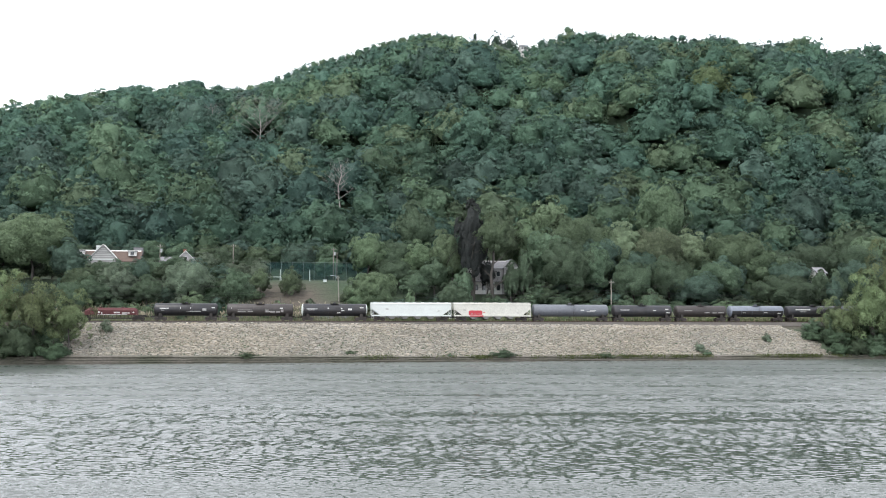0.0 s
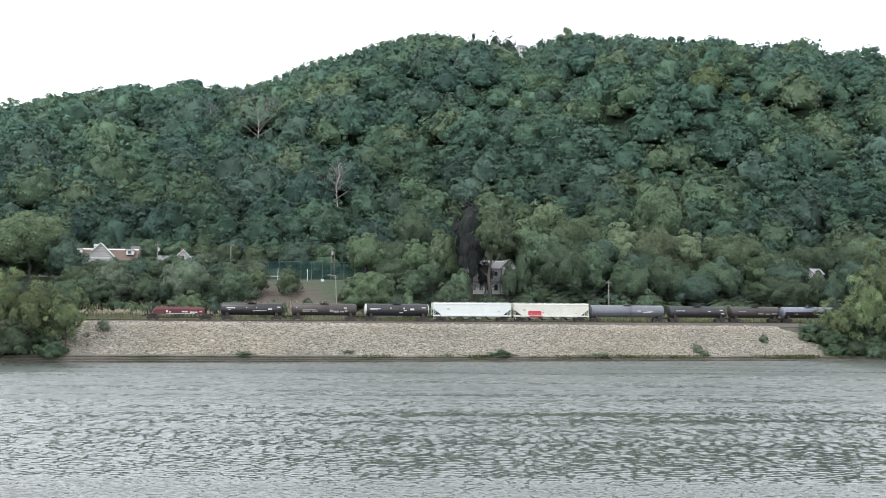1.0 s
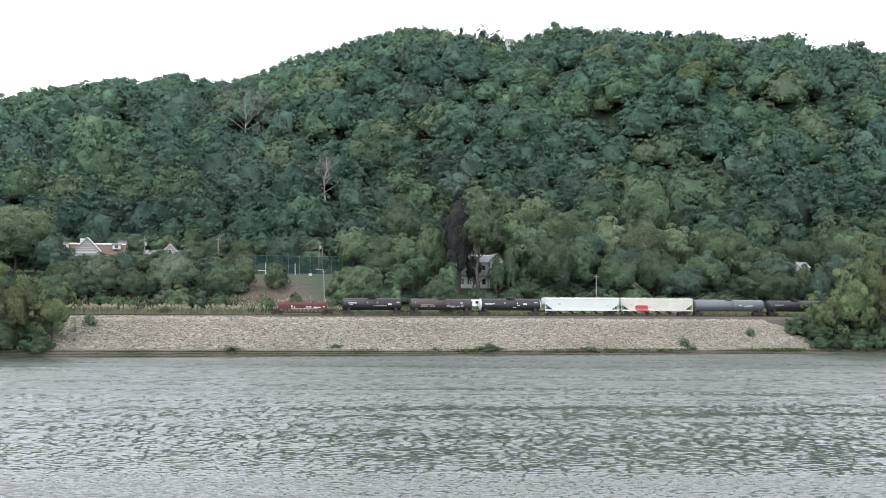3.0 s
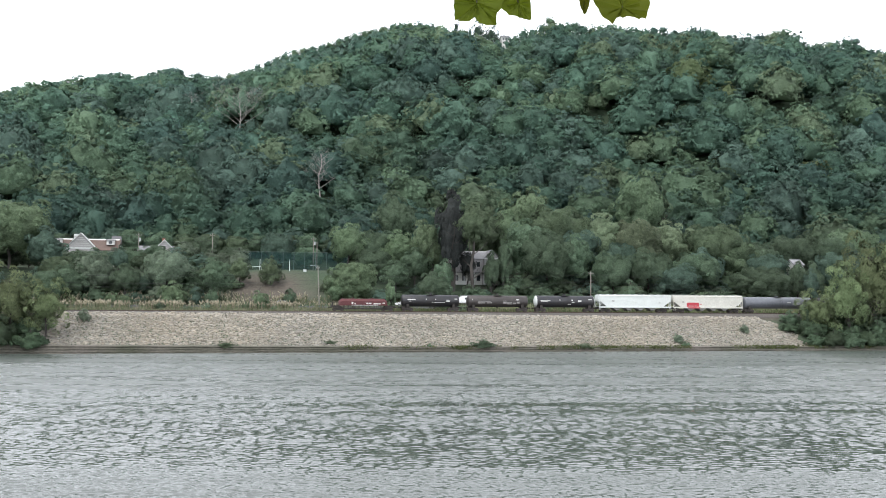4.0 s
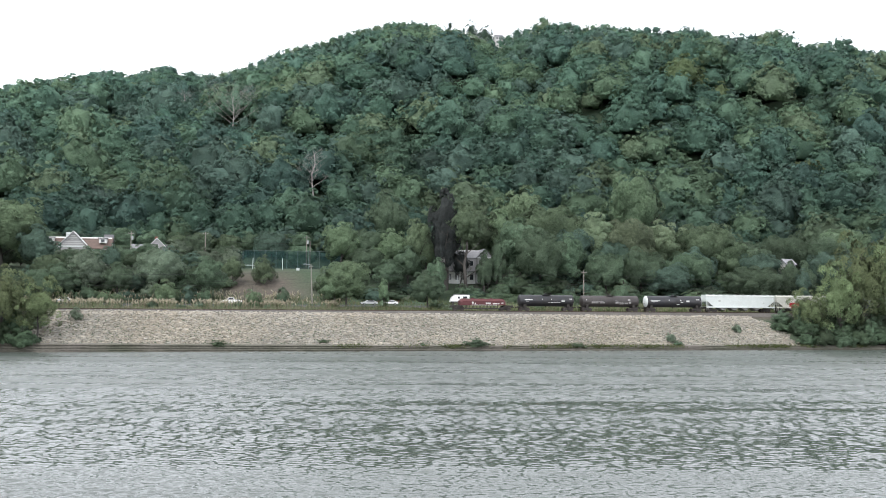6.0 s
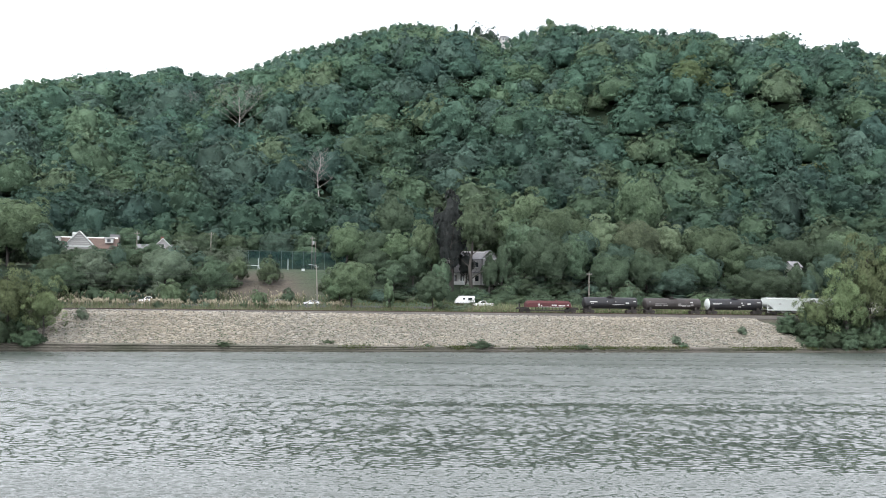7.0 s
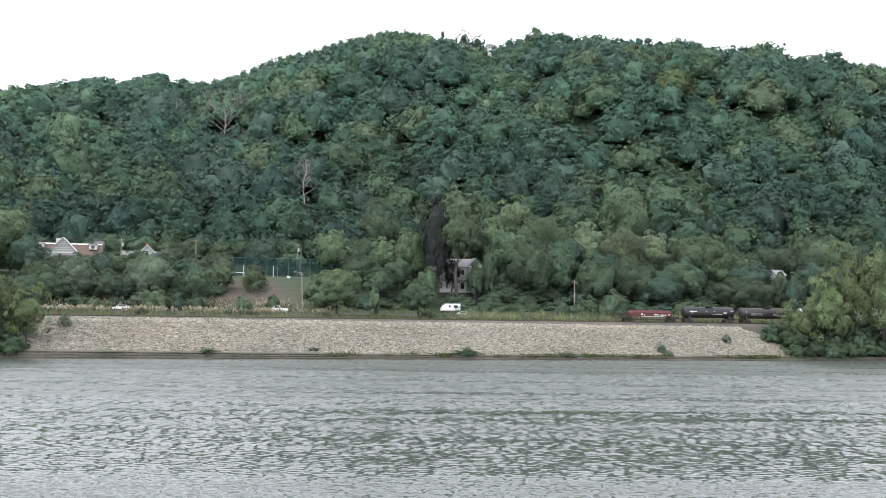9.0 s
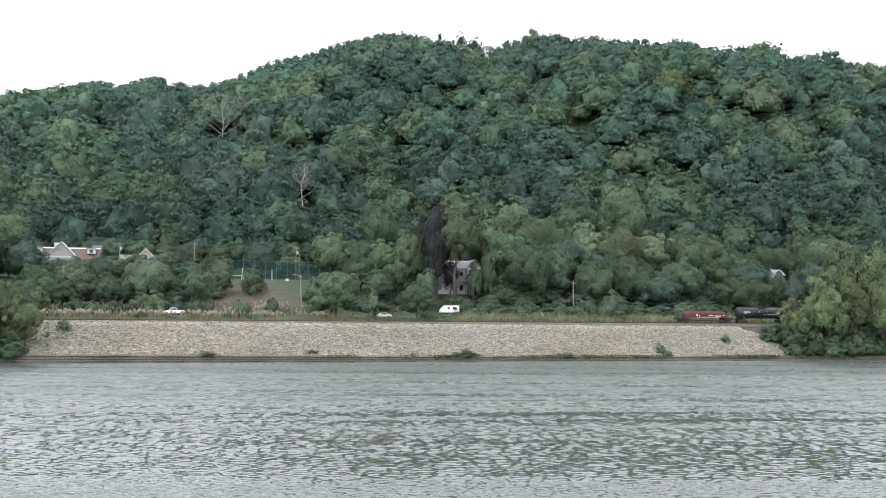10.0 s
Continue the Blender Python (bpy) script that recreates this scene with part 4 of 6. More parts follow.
# tall thin trees on the hilltop
tree(98.8, 350, 22.7, 4.2, "dark", "bank", clear=0.42)
tree(107.6, 350, 24.2, 4.8, "dark", "bank", clear=0.40)
tree(111.5, 350, 20.2, 3.2, "dark", "bank", clear=0.45)
tree(103.5, 351, 19.0, 3.0, "dark", "bank", clear=0.5)
tree(70.6, 352, 16.5, 1.5, "dark", "bank", clear=0.55)
tree(85.7, 352, 20.0, 2.0, "dark", "bank", clear=0.6)
tree(94.0, 350, 17.5, 1.3, "dark", "bank", clear=0.6)
tree(275.0, 316, 17.0, 3.6, "dark", "bank", clear=0.4)
shrub(-87.0, 84, 3.4, 4.6, "mid")
shrub(-101.0, 86, 3.4, 4.6, "mid")
tree(-104.8, 107, 8.6, 5.4, "mid")
tree(-95.5, 109, 8.9, 5.4, "dark")
tree(-86.1, 107, 10.0, 5.3, "dark")
tree(-80.2, 106, 10.3, 5.1, "mid")
tree(-70.7, 105, 9.8, 5.4, "mid")
tree(-62.2, 108, 8.3, 5.4, "olive")
tree(-54.2, 109, 8.7, 5.7, "olive")
tree(-45.2, 106, 8.6, 4.7, "olive")
tree(-39.2, 109, 8.8, 5.5, "mid")
tree(-30.4, 108, 9.2, 5.3, "olive")
tree(-21.7, 109, 9.5, 5.9, "mid")
tree(-12.3, 108, 8.0, 5.8, "mid")
# shrubs
shrub(-61.4, 34.5, 6.4, 4.3, "light")
shrub(-55.4, 36, 4.8, 2.3, "dark")
shrub(-51.4, 35, 4.4, 2.5, "mid")
shrub(-38.9, 16.5, 5.7, 2.4, "bright")
shrub(-30.6, 35, 4.8, 2.4, "mid")
shrub(-77.4, 35, 3.7, 2.2, "light")
shrub(-74.0, 35, 3.4, 2.3, "light")
shrub(-5.6, 16.5, 7.4, 2.6, "cone")
shrub(67.9, 34, 7.0, 5.6, "bright")
shrub(61.3, 35, 5.9, 3.6, "mid")
shrub(89.8, 30, 5.0, 3.5, "bright")
shrub(23.9, 42, 4.0, 4.5, "mid")
shrub(31.4, 38, 5.0, 5.0, "mid")
shrub(39.5, 34, 4.3, 4.5, "mid")
shrub(51.2, 36, 3.7, 4.5, "mid")
shrub(33.6, 34, 3.5, 5.3, "olive")
shrub(24.8, 32, 3.5, 4.4, "olive")
shrub(57.0, 33, 4.4, 3.6, "mid")
shrub(78.4, 38, 3.9, 5.6, "mid")
shrub(103.2, 40, 4.0, 5.7, "mid")
shrub(-45.9, 50, 3.1, 3.0, "olive")
shrub(86.6, 40, 4.0, 4.7, "dark")
# undergrowth along the foot of the slope
under = random.Random(8)
for k in range(46):
    if not -50 < -112 + 5.7 * k < -22 and not 10 < -112 + 5.7 * k < 22:
        shrub(-112 + 5.7 * k + under.uniform(-2, 2), under.uniform(38, 50), under.uniform(2.2, 5.2), under.uniform(2.6, 4.6), under.choice(("mid", "olive", "mid", "dark", "sage")))
for k in range(34):
    shrub(37 + 4.1 * k + under.uniform(-1.5, 1.5), under.uniform(46, 56), under.uniform(4.5, 7.5), under.uniform(3.4, 5.0), under.choice(("mid", "dark", "dark", "deep")))
for k in range(22):
    shrub(-128 + 4.0 * k + under.uniform(-1.5, 1.5), under.uniform(62, 76), under.uniform(4.5, 7.0), under.uniform(3.4, 4.8), under.choice(("mid", "dark", "deep", "sage")))
for k in range(16):
    shrub(-122 + 4.6 * k + under.uniform(-1.5, 1.5), under.uniform(46, 54), under.uniform(4.5, 7.0), under.uniform(3.2, 4.6), under.choice(("mid", "dark", "deep")))
# weeds between the track and the road, and bushes below the central house
for k in range(34):
    if not 4 < k < 11:
        shrub(8 + 1.6 * k + under.uniform(-0.7, 0.7), under.uniform(11, 19), under.uniform(1.3, 2.4), under.uniform(1.4, 2.4), under.choice(("sage", "light", "olive", "sage")))
for k in range(14):
    shrub(-128 + 7.0 * k + under.uniform(-2, 2), under.uniform(10, 21), under.uniform(1.0, 2.2), under.uniform(0.9, 1.8), under.choice(("olive", "sage", "mid")))
for k in range(9):
    shrub(34 + 2.4 * k + under.uniform(-1.5, 1.5), under.uniform(44, 51), under.uniform(1.6, 3.2), under.uniform(2.0, 3.2), under.choice(("mid", "dark", "olive")))
shrub(98.0, 36, 5.0, 4.4, "mid")
shrub(105.5, 35, 4.5, 4.0, "olive")
shrub(112.0, 36, 5.2, 4.6, "mid")
shrub(119.0, 36, 5.0, 4.4, "mid")
shrub(91.0, 37, 4.6, 4.0, "olive")
shrub(83.1, 16, 4.0, 3.0, "light")
shrub(60.0, 14, 8.4, 4.5, "mid")
shrub(45.7, 15, 5.0, 2.6, "mid")
shrub(52.0, 37, 4.0, 3.4, "mid")
shrub(44.0, 37, 3.6, 3.6, "mid")

shrub(22.0, 43, 5.0, 3.0, "mid")
shrub(26.0, 42, 4.2, 2.8, "dark")
shrub(33.5, 44, 4.4, 3.0, "mid")
# trees and bushes along the water
bank_tree(-91, -17, 15.8, 6.4)
bank_tree(-98, -14, 16.2, 6.0)
bank_tree(-84.0, -17, 13.0, 5.2)
bank_tree(-104, -15, 17.0, 6.5)
bank_shrub(-93, -20, 7.0, 5.0, "deep")
bank_shrub(-86, -20.5, 4.2, 3.6, "deep")
bank_shrub(-100, -19.5, 6.0, 4.5, "deep")
bank_tree(105.5, -16, 20.5, 6.8)
bank_tree(113.5, -14, 26.0, 7.6)
bank_tree(98.5, -14, 11.5, 5.0)
bank_tree(121.5, -15, 28.5, 8.6)
bank_shrub(94.5, -19, 3.4, 2.6, "deep")
bank_shrub(99, -19.5, 3.8, 3.2, "deep")
bank_shrub(91.5, -12, 2.4, 2.6, "deep")
bank_shrub(94, -8.5, 3.2, 3.0, "mid")
bank_shrub(95.5, -14.5, 3.4, 3.0, "deep")
bank_shrub(104, -19.5, 4.0, 3.2, "mid")
bank_shrub(109, -19, 4.4, 3.4, "deep")
bank_shrub(114.5, -19.5, 4.0, 3.4, "deep")
bank_shrub(120, -19, 4.4, 3.6, "mid")
for k in range(22):
    bank_shrub(96.5 + 1.5 * k + under.uniform(-1, 1), under.uniform(-18.5, -7.0), under.uniform(3.0, 5.5), under.uniform(2.5, 3.6), under.choice(("deep", "mid", "deep")))
for k in range(14):
    bank_shrub(-88.5 - 1.5 * k + under.uniform(-1, 1), under.uniform(-19, -9.0), under.uniform(3.0, 5.0), under.uniform(2.4, 3.4), under.choice(("deep", "mid")))
bank_shrub(10.2, -19.8, 2.0, 3.1, "mid")
bank_shrub(78.9, -12.5, 2.0, 1.5, "sage")
bank_shrub(59.0, -17.0, 2.4, 1.3, "sage")
bank_shrub(60.0, -18.8, 1.4, 1.6, "mid")
bank_shrub(34.1, -19.8, 1.3, 2.2, "olive")
bank_shrub(-46.8, -19.3, 1.2, 2.5, "olive")
bank_shrub(-77.5, -9.0, 2.6, 1.6, "sage")
bank_shrub(-2.0, -19.8, 1.3, 0.7, "mid")
bank_shrub(38.8, -19.8, 1.1, 0.7, "mid")
bank_shrub(-24.0, -17.5, 0.8, 1.2, "olive")

# ---- the freight train ----
MOVERS = []   # (car, its middle along the track at the start)
WHEELSETS = []


def bogie(car, x):
    """A two-axle freight bogie: cast side frames, bolster, springs, two wheelsets."""
    root = part("bogie", box(box(bmesh.new(), (0, 0, 0.62), (0.45, 2.0, 0.28), 0.04), (0, 0, 0.80), (0.5, 0.5, 0.12)), M_GRIME, car)
    root.location = (x, 0, 0)
    for y in (-1.02, 1.02):
        bm = bmesh.new()
        prism(bm, [(-1.15, 0.62), (-0.95, 0.68), (-0.5, 0.86), (0.5, 0.86), (0.95, 0.68), (1.15, 0.62), (1.15, 0.40), (0.8, 0.42), (0.45, 0.24), (-0.45, 0.24), (-0.8, 0.42), (-1.15, 0.40)], y - 0.08, y + 0.08)
        part("side_frame", bm, M_GRIME, root)
        bm = bmesh.new()
        for k in (-0.2, 0.0, 0.2):
            rod(bm, (k, y * 1.09, 0.30), (k, y * 1.09, 0.60), 0.075, 8)
        part("spring", bm, M_GRIME, root)
    for k in (-0.89, 0.89):
        bm = bmesh.new()
        rod(bm, (0, -1.05, 0), (0, 1.05, 0), 0.085, 8)
        for y in (-0.75, 0.75):
            rod(bm, (0, y - 0.06, 0), (0, y + 0.06, 0), 0.455, 18)
            rod(bm, (0, y + (0.085 if y < 0 else -0.085) - 0.02, 0), (0, y + (0.085 if y < 0 else -0.085) + 0.02, 0), 0.49, 18)
            for h in range(3):
                box(bm, (0.26 * math.cos(2.09 * h), y * 1.09, 0.26 * math.sin(2.09 * h)), (0.10, 0.02, 0.10))
        ws = part("wheelset", bm, M_TREAD, root)
        ws.location = (k, 0, 0.455)
        WHEELSETS.append((ws, k))
    return root


def coupler(car, x):
    f = 1 if x > 0 else -1
    bm = box(bmesh.new(), (x - f * 0.25, 0, 0.88), (0.7, 0.16, 0.18), 0.03)
    box(bm, (x + f * 0.14, 0.05 * f, 0.88), (0.30, 0.28, 0.28), 0.05)
    return part("coupler", bm, M_GRIME, car)


def ladder(car, x, y, z0, z1, material, width=0.42):
    bm = bmesh.new()
    for k in (-width / 2, width / 2):
        rod(bm, (x + k, y, z0), (x + k, y, z1), 0.022, 5)
    z = z0 + 0.15
    while z < z1:
        rod(bm, (x - width / 2, y, z), (x + width / 2, y, z), 0.016, 5)
        z += 0.38
    return part("ladder", bm, material, car)


def marks(car, rows, y, material=None, name="marking"):
    """Lettering too small to read, as plain bars on the side towards the river: x, z, width, height."""
    for x, z, w, h, dy in rows:
        part(name, box(bmesh.new(), (x, y - dy, z), (w, 0.012, h)), material or M_MARK, car)


def side_y(r, zc, z):
    return -math.sqrt(max(0.01, r * r - (z - zc) ** 2))


def tank_marks(car, r, zc, rows, material=None, name="marking"):
    """Bars that lie on the curve of the tank: x, z, width, height."""
    for x, z, w, h in rows:
        y = side_y(r, zc, z)
        lean = math.degrees(math.asin((z - zc) / r))
        part(name, box(bmesh.new(), (x, y - 0.004, z), (w, 0.014, h), 0, None), material or M_MARK, car).rotation_euler = (0, 0, 0)


def tank_car(s, length, r, material, label, heads=None, dome=True, belly=None, text=(), scrawl=(), group="tank cars"):
    car = thing("tank_car", at(s, 0, RAIL), label, "tank car", group)
    zc = 1.16 + r
    h = length / 2
    head = [(0.42 * math.sin(a), r * math.cos(a)) for a in [math.pi / 2 * k / 7 for k in range(8)]]
    if heads is None:
        prof = [(-h + 0.42 - x, q) for x, q in head[::-1]] + [(h - 0.42 + x, q) for x, q in head]
        part("tank", lathe(bmesh.new(), prof, 32, zc), material, car, smooth=True)
    else:
        part("tank", lathe(bmesh.new(), [(-h + 0.42, 0), (-h + 0.42, r), (h - 0.42, r), (h - 0.42, 0)], 32, zc), material, car, smooth=True)
        for f in (-1, 1):
            part("tank_head", lathe(bmesh.new(), [(f * (h - 0.42 + x), q * 1.004) for x, q in head] + [(f * (h - 0.62), r * 1.004)], 32, zc), heads, car, "white painted tank head", smooth=True)
    # weld bands round the shell
    for k in range(1, 5):
        x = -h + length * k / 5
        part("weld_band", lathe(bmesh.new(), [(x - 0.035, r), (x - 0.03, r + 0.012), (x + 0.03, r + 0.012), (x + 0.035, r)], 32, zc), material, car, smooth=True)
    if belly:
        bm = bmesh.new()
        n = 14
        for x in (-h + 0.5, h - 0.5):
            for k in range(n + 1):
                a = math.pi * (0.47 + 1.06 * k / n)
                bm.verts.new((x, -(r + 0.012) * math.sin(a), zc + (r + 0.012) * math.cos(a)))
        bm.verts.ensure_lookup_table()
        for k in range(n):
            bm.faces.new((bm.verts[k], bm.verts[k + 1], bm.verts[n + 2 + k], bm.verts[n + 1 + k]))
        part("belly_coating", bm, belly, car, "black lower half of the tank", smooth=True)
    top = zc + r
    if dome:
        bm = bmesh.new()
        rod(bm, (0, 0, top - 0.15), (0, 0, top + 0.28), 0.42, 16)
        rod(bm, (0, 0, top + 0.28), (0, 0, top + 0.34), 0.46, 16)
        part("valve_housing", bm, material, car)
        bm = box(bmesh.new(), (0, 0, top + 0.02), (2.0, 1.9, 0.05))
        part("platform", bm, M_GRIME, car)
        for y in (-0.95, 0.95):
            bm = rod(bmesh.new(), (-1.0, y, top + 0.55), (1.0, y, top + 0.55), 0.02, 5)
            for x in (-1.0, 1.0):
                rod(bm, (x, y, top + 0.02), (x, y, top + 0.55), 0.02, 5)
            part("platform_rail", bm, M_GRIME, car)
        ladder(car, 0.6, -r - 0.08, 0.9, top, M_GRIME)
    bm = bmesh.new()
    rod(bm, (-h + 0.3, -r - 0.10, zc - 0.55), (h - 0.3, -r - 0.10, zc - 0.55), 0.025, 5)
    for k in range(9):
        x = -h + 0.5 + (length - 1.0) * k / 8
        rod(bm, (x, -r - 0.10, zc - 0.55), (x, -r * 0.9, zc - 0.60), 0.018, 4)
    part("side_handrail", bm, M_GRIME, car)
    bx = h - 1.55
    for f in (-1, 1):
        bm = box(bmesh.new(), (f * (h - 1.0), 0, 0.98), (2.3, 0.62, 0.38), 0.03)
        part("draft_sill", bm, M_GRIME, car)
        bm = bmesh.new()
        prism(bm, [(f * (bx - 0.35), 0.95), (f * (bx + 0.35), 0.95), (f * (bx + 0.35), zc - 0.75), (f * (bx - 0.35), zc - 0.75)], -1.15, 1.15)
        part("saddle", bm, M_GRIME, car)
        bm = box(bmesh.new(), (f * (h + 0.12), 0, 1.08), (0.45, 2.5, 0.06))
        rod(bm, (f * (h + 0.30), -1.2, 1.08), (f * (h + 0.30), -1.2, 2.1), 0.025, 5)
        rod(bm, (f * (h + 0.30), 1.2, 1.08), (f * (h + 0.30), 1.2, 2.1), 0.025, 5)
        rod(bm, (f * (h + 0.30), -1.2, 2.1), (f * (h + 0.30), 1.2, 2.1), 0.025, 5)
        for y in (-1.25, 1.25):
            rod(bm, (f * (h + 0.1), y, 0.45), (f * (h + 0.1), y, 1.08), 0.022, 5)
        part("end_step", bm, M_GRIME, car)
        ladder(car, f * (h - 0.55), -1.28, 0.5, 1.9, M_GRIME)
        coupler(car, f * (h + 0.45))
        bogie(car, f * bx)
    bm = rod(bmesh.new(), (0, 0, zc - r - 0.25), (0, 0, zc - r + 0.1), 0.16, 10)
    part("bottom_outlet", bm, M_GRIME, car)
    tank_marks(car, r, zc, text)
    tank_marks(car, r, zc, scrawl, M_SCRAWL, "spray_paint")
    MOVERS.append((car, s))
    return car


def hopper_car(s, length, material, label, bays=4):
    car = thing("covered_hopper_car", at(s, 0, RAIL), label, "hopper car", "covered hopper cars")
    h, w = length / 2, 1.58
    # body: ends hang over the slope sheets
    bm = bmesh.new()
    outline = [(-h, 4.10), (h, 4.10), (h, 2.75), (h - 0.35, 2.75), (h - 2.1, 1.42), (-h + 2.1, 1.42), (-h + 0.35, 2.75), (-h, 2.75)]
    prism(bm, outline, -w, w)
    part("body", bm, material, car)
    bm = bmesh.new()
    ring = [(-1.58, 4.10), (-1.45, 4.28), (-1.0, 4.42), (0, 4.47), (1.0, 4.42), (1.45, 4.28), (1.58, 4.10)]
    a = [bm.verts.new((-h, y, z)) for y, z in ring]
    b = [bm.verts.new((h, y, z)) for y, z in ring]
    for k in range(len(ring) - 1):
        bm.faces.new((a[k], b[k], b[k + 1], a[k + 1]))
    bm.faces.new(a), bm.faces.new(b)
    part("roof", bm, material, car, smooth=True)
    bm = box(bmesh.new(), (0, -w - 0.035, 4.12), (length, 0.07, 0.12))
    box(bm, (0, w + 0.035, 4.12), (length, 0.07, 0.12))
    part("top_rail", bm, material, car)
    for y in (-w, w):
        part("side_sill", box(bmesh.new(), (0, y + math.copysign(0.04, y), 1.32), (length, 0.16, 0.34), 0.01), material, car)
    # faint panel seams
    for k in range(1, 8):
        x = -h + length * k / 8
        part("seam", box(bmesh.new(), (x, -w - 0.008, 2.80 if abs(x) > h - 2.2 else 2.78), (0.05, 0.02, 2.55 if abs(x) < h - 2.2 else 1.2)), material, car)
    for k in range(10):
        x = -h + 1.0 + (length - 2.0) * k / 9
        bm = rod(bmesh.new(), (x, 0, 4.44), (x, 0, 4.56), 0.36, 14)
        box(bm, (x, 0, 4.58), (0.9, 0.08, 0.05))
        part("roof_hatch", bm, material, car)
    for y in (-1.05, 1.05):
        bm = box(bmesh.new(), (0, y, 4.55), (length + 0.2, 0.42, 0.04))
        for k in range(14):
            box(bm, (-h + length * (k + 0.5) / 14, y, 4.48), (0.06, 0.36, 0.12))
        part("roof_walk", bm, M_STEELPOST, car)
    for f in (-1, 1):
        for y in (-w + 0.06, w - 0.06):
            part("end_post", box(bmesh.new(), (f * (h - 0.06), y, 2.1), (0.14, 0.12, 1.4)), material, car)
            part("end_brace", rod(bmesh.new(), (f * (h - 0.1), y, 1.45), (f * (h - 1.0), y, 2.75), 0.05, 5), material, car)
        bm = box(bmesh.new(), (f * (h - 1.1), 0, 1.02), (2.3, 0.62, 0.36), 0.03)
        box(bm, (f * (h - 0.02), 0, 1.25), (0.10, 3.0, 0.22))
        part("draft_sill", bm, M_GRIME, car)
        part("brake_reservoir", rod(bmesh.new(), (f * (h - 1.05), -0.5, 1.75), (f * (h - 1.05), 0.6, 1.75), 0.22, 12), M_GRIME, car)
        ladder(car, f * (h - 0.25), -w - 0.06, 0.5, 4.1, material)
        coupler(car, f * (h + 0.30))
        bogie(car, f * (h - 2.05))
    for k in range(bays):
        x = -h + 3.4 + (length - 6.8) * (k + 0.5) / bays
        q = (length - 6.8) / bays / 2
        bm = bmesh.new()
        prism(bm, [(x - q * 0.96, 1.44), (x + q * 0.96, 1.44), (x + 0.35, 0.55), (x - 0.35, 0.55)], -1.25, 1.25)
        part("hopper_bay", bm, M_BAY, car, "dusty grey hopper bay")
        bm = box(bmesh.new(), (x, 0, 0.46), (0.95, 1.9, 0.16), 0.02)
        part("outlet_gate", bm, M_GRIME, car)
    MOVERS.append((car, s))
    return car


def coil_car(s, length, label):
    car = thing("coil_car", at(s, 0, RAIL), label, "coil car")
    h = length / 2
    bm = bmesh.new()
    prism(bm, [(-h, 1.25), (-h + 2.3, 1.25), (-h + 2.8, 0.70), (h - 2.8, 0.70), (h - 2.3, 1.25), (h, 1.25), (h, 0.95), (h - 2.2, 0.85), (h - 3.0, 0.42), (-h + 3.0, 0.42), (-h + 2.2, 0.85), (-h, 0.95)], -1.30, 1.30)
    part("underframe", bm, M_GRIME, car)
    for k in range(13):
        for y in (-1.34, 1.34):
            part("side_stake", box(bmesh.new(), (-5.4 + 0.9 * k, y, 0.98), (0.10, 0.08, 0.75)), M_GRIME, car)
    part("side_beam", box(bmesh.new(), (0, -1.36, 1.40), (12.0, 0.10, 0.14)), M_RED, car)
    # the removable cover: sloped ends and shoulders
    secs = [(-5.75, 1.40, 0.0), (-5.15, 1.45, 1.0), (5.15, 1.45, 1.0), (5.75, 1.40, 0.0)]
    bm = bmesh.new()
    rings = []
    for x, w, f in secs:
        z1, z2 = (2.35 + 0.40 * f, 2.50 + 0.48 * f)
        rings.append([bm.verts.new((x, y, z)) for y, z in ((-w, 1.34), (-w, z1 - 0.35), (-w * 0.72, z2 - 0.06), (0, z2), (w * 0.72, z2 - 0.06), (w, z1 - 0.35), (w, 1.34))])
    for a, b in zip(rings, rings[1:]):
        for k in range(6):
            bm.faces.new((a[k], b[k], b[k + 1], a[k + 1]))
    bm.faces.new(rings[0]), bm.faces.new(rings[-1])
    part("cover", bm, M_RED, car, "weathered oxide-red steel coil cover")
    for k in range(9):
        x = -4.8 + 1.2 * k
        part("cover_rib", box(bmesh.new(), (x, -1.47, 1.85), (0.09, 0.06, 0.95)), M_RED, car)
    for x in (-2.4, 2.4):
        part("lifting_bracket", box(bmesh.new(), (x, 0, 3.06), (0.5, 0.9, 0.16), 0.03), M_RED, car)
    for f in (-1, 1):
        part("deck", box(bmesh.new(), (f * (h - 0.9), 0, 1.30), (1.8, 2.7, 0.08)), M_GRIME, car)
        bm = bmesh.new()
        for y in (-1.3, 1.3):
            rod(bm, (f * (h - 0.05), y, 1.3), (f * (h - 0.05), y, 2.2), 0.03, 5)
            rod(bm, (f * (h - 1.5), y, 1.3), (f * (h - 1.5), y, 2.2), 0.03, 5)
            rod(bm, (f * (h - 1.5), y, 2.2), (f * (h - 0.05), y, 2.2), 0.03, 5)
        rod(bm, (f * (h - 0.05), -1.3, 2.2), (f * (h - 0.05), 1.3, 2.2), 0.03, 5)
        part("end_rail", bm, M_GRIME, car)
        coupler(car, f * (h + 0.30))
        bogie(car, f * (h - 1.75))
    part("brake_stand", box(bmesh.new(), (-h + 0.5, 0.5, 1.75), (0.35, 0.5, 0.9), 0.04), M_GRIME, car)
    marks(car, [(-2.6, 1.95, 0.5, 0.5, 0.0), (-2.0, 1.75, 0.25, 0.35, 0.0), (1.3, 1.85, 1.3, 0.30, 0.0), (3.3, 1.75, 1.7, 0.26, 0.0), (4.9, 1.9, 0.5, 0.3, 0.0), (0.4, 1.41, 6.5, 0.10, 0.0)], -1.47)
    MOVERS.append((car, s))
    return car


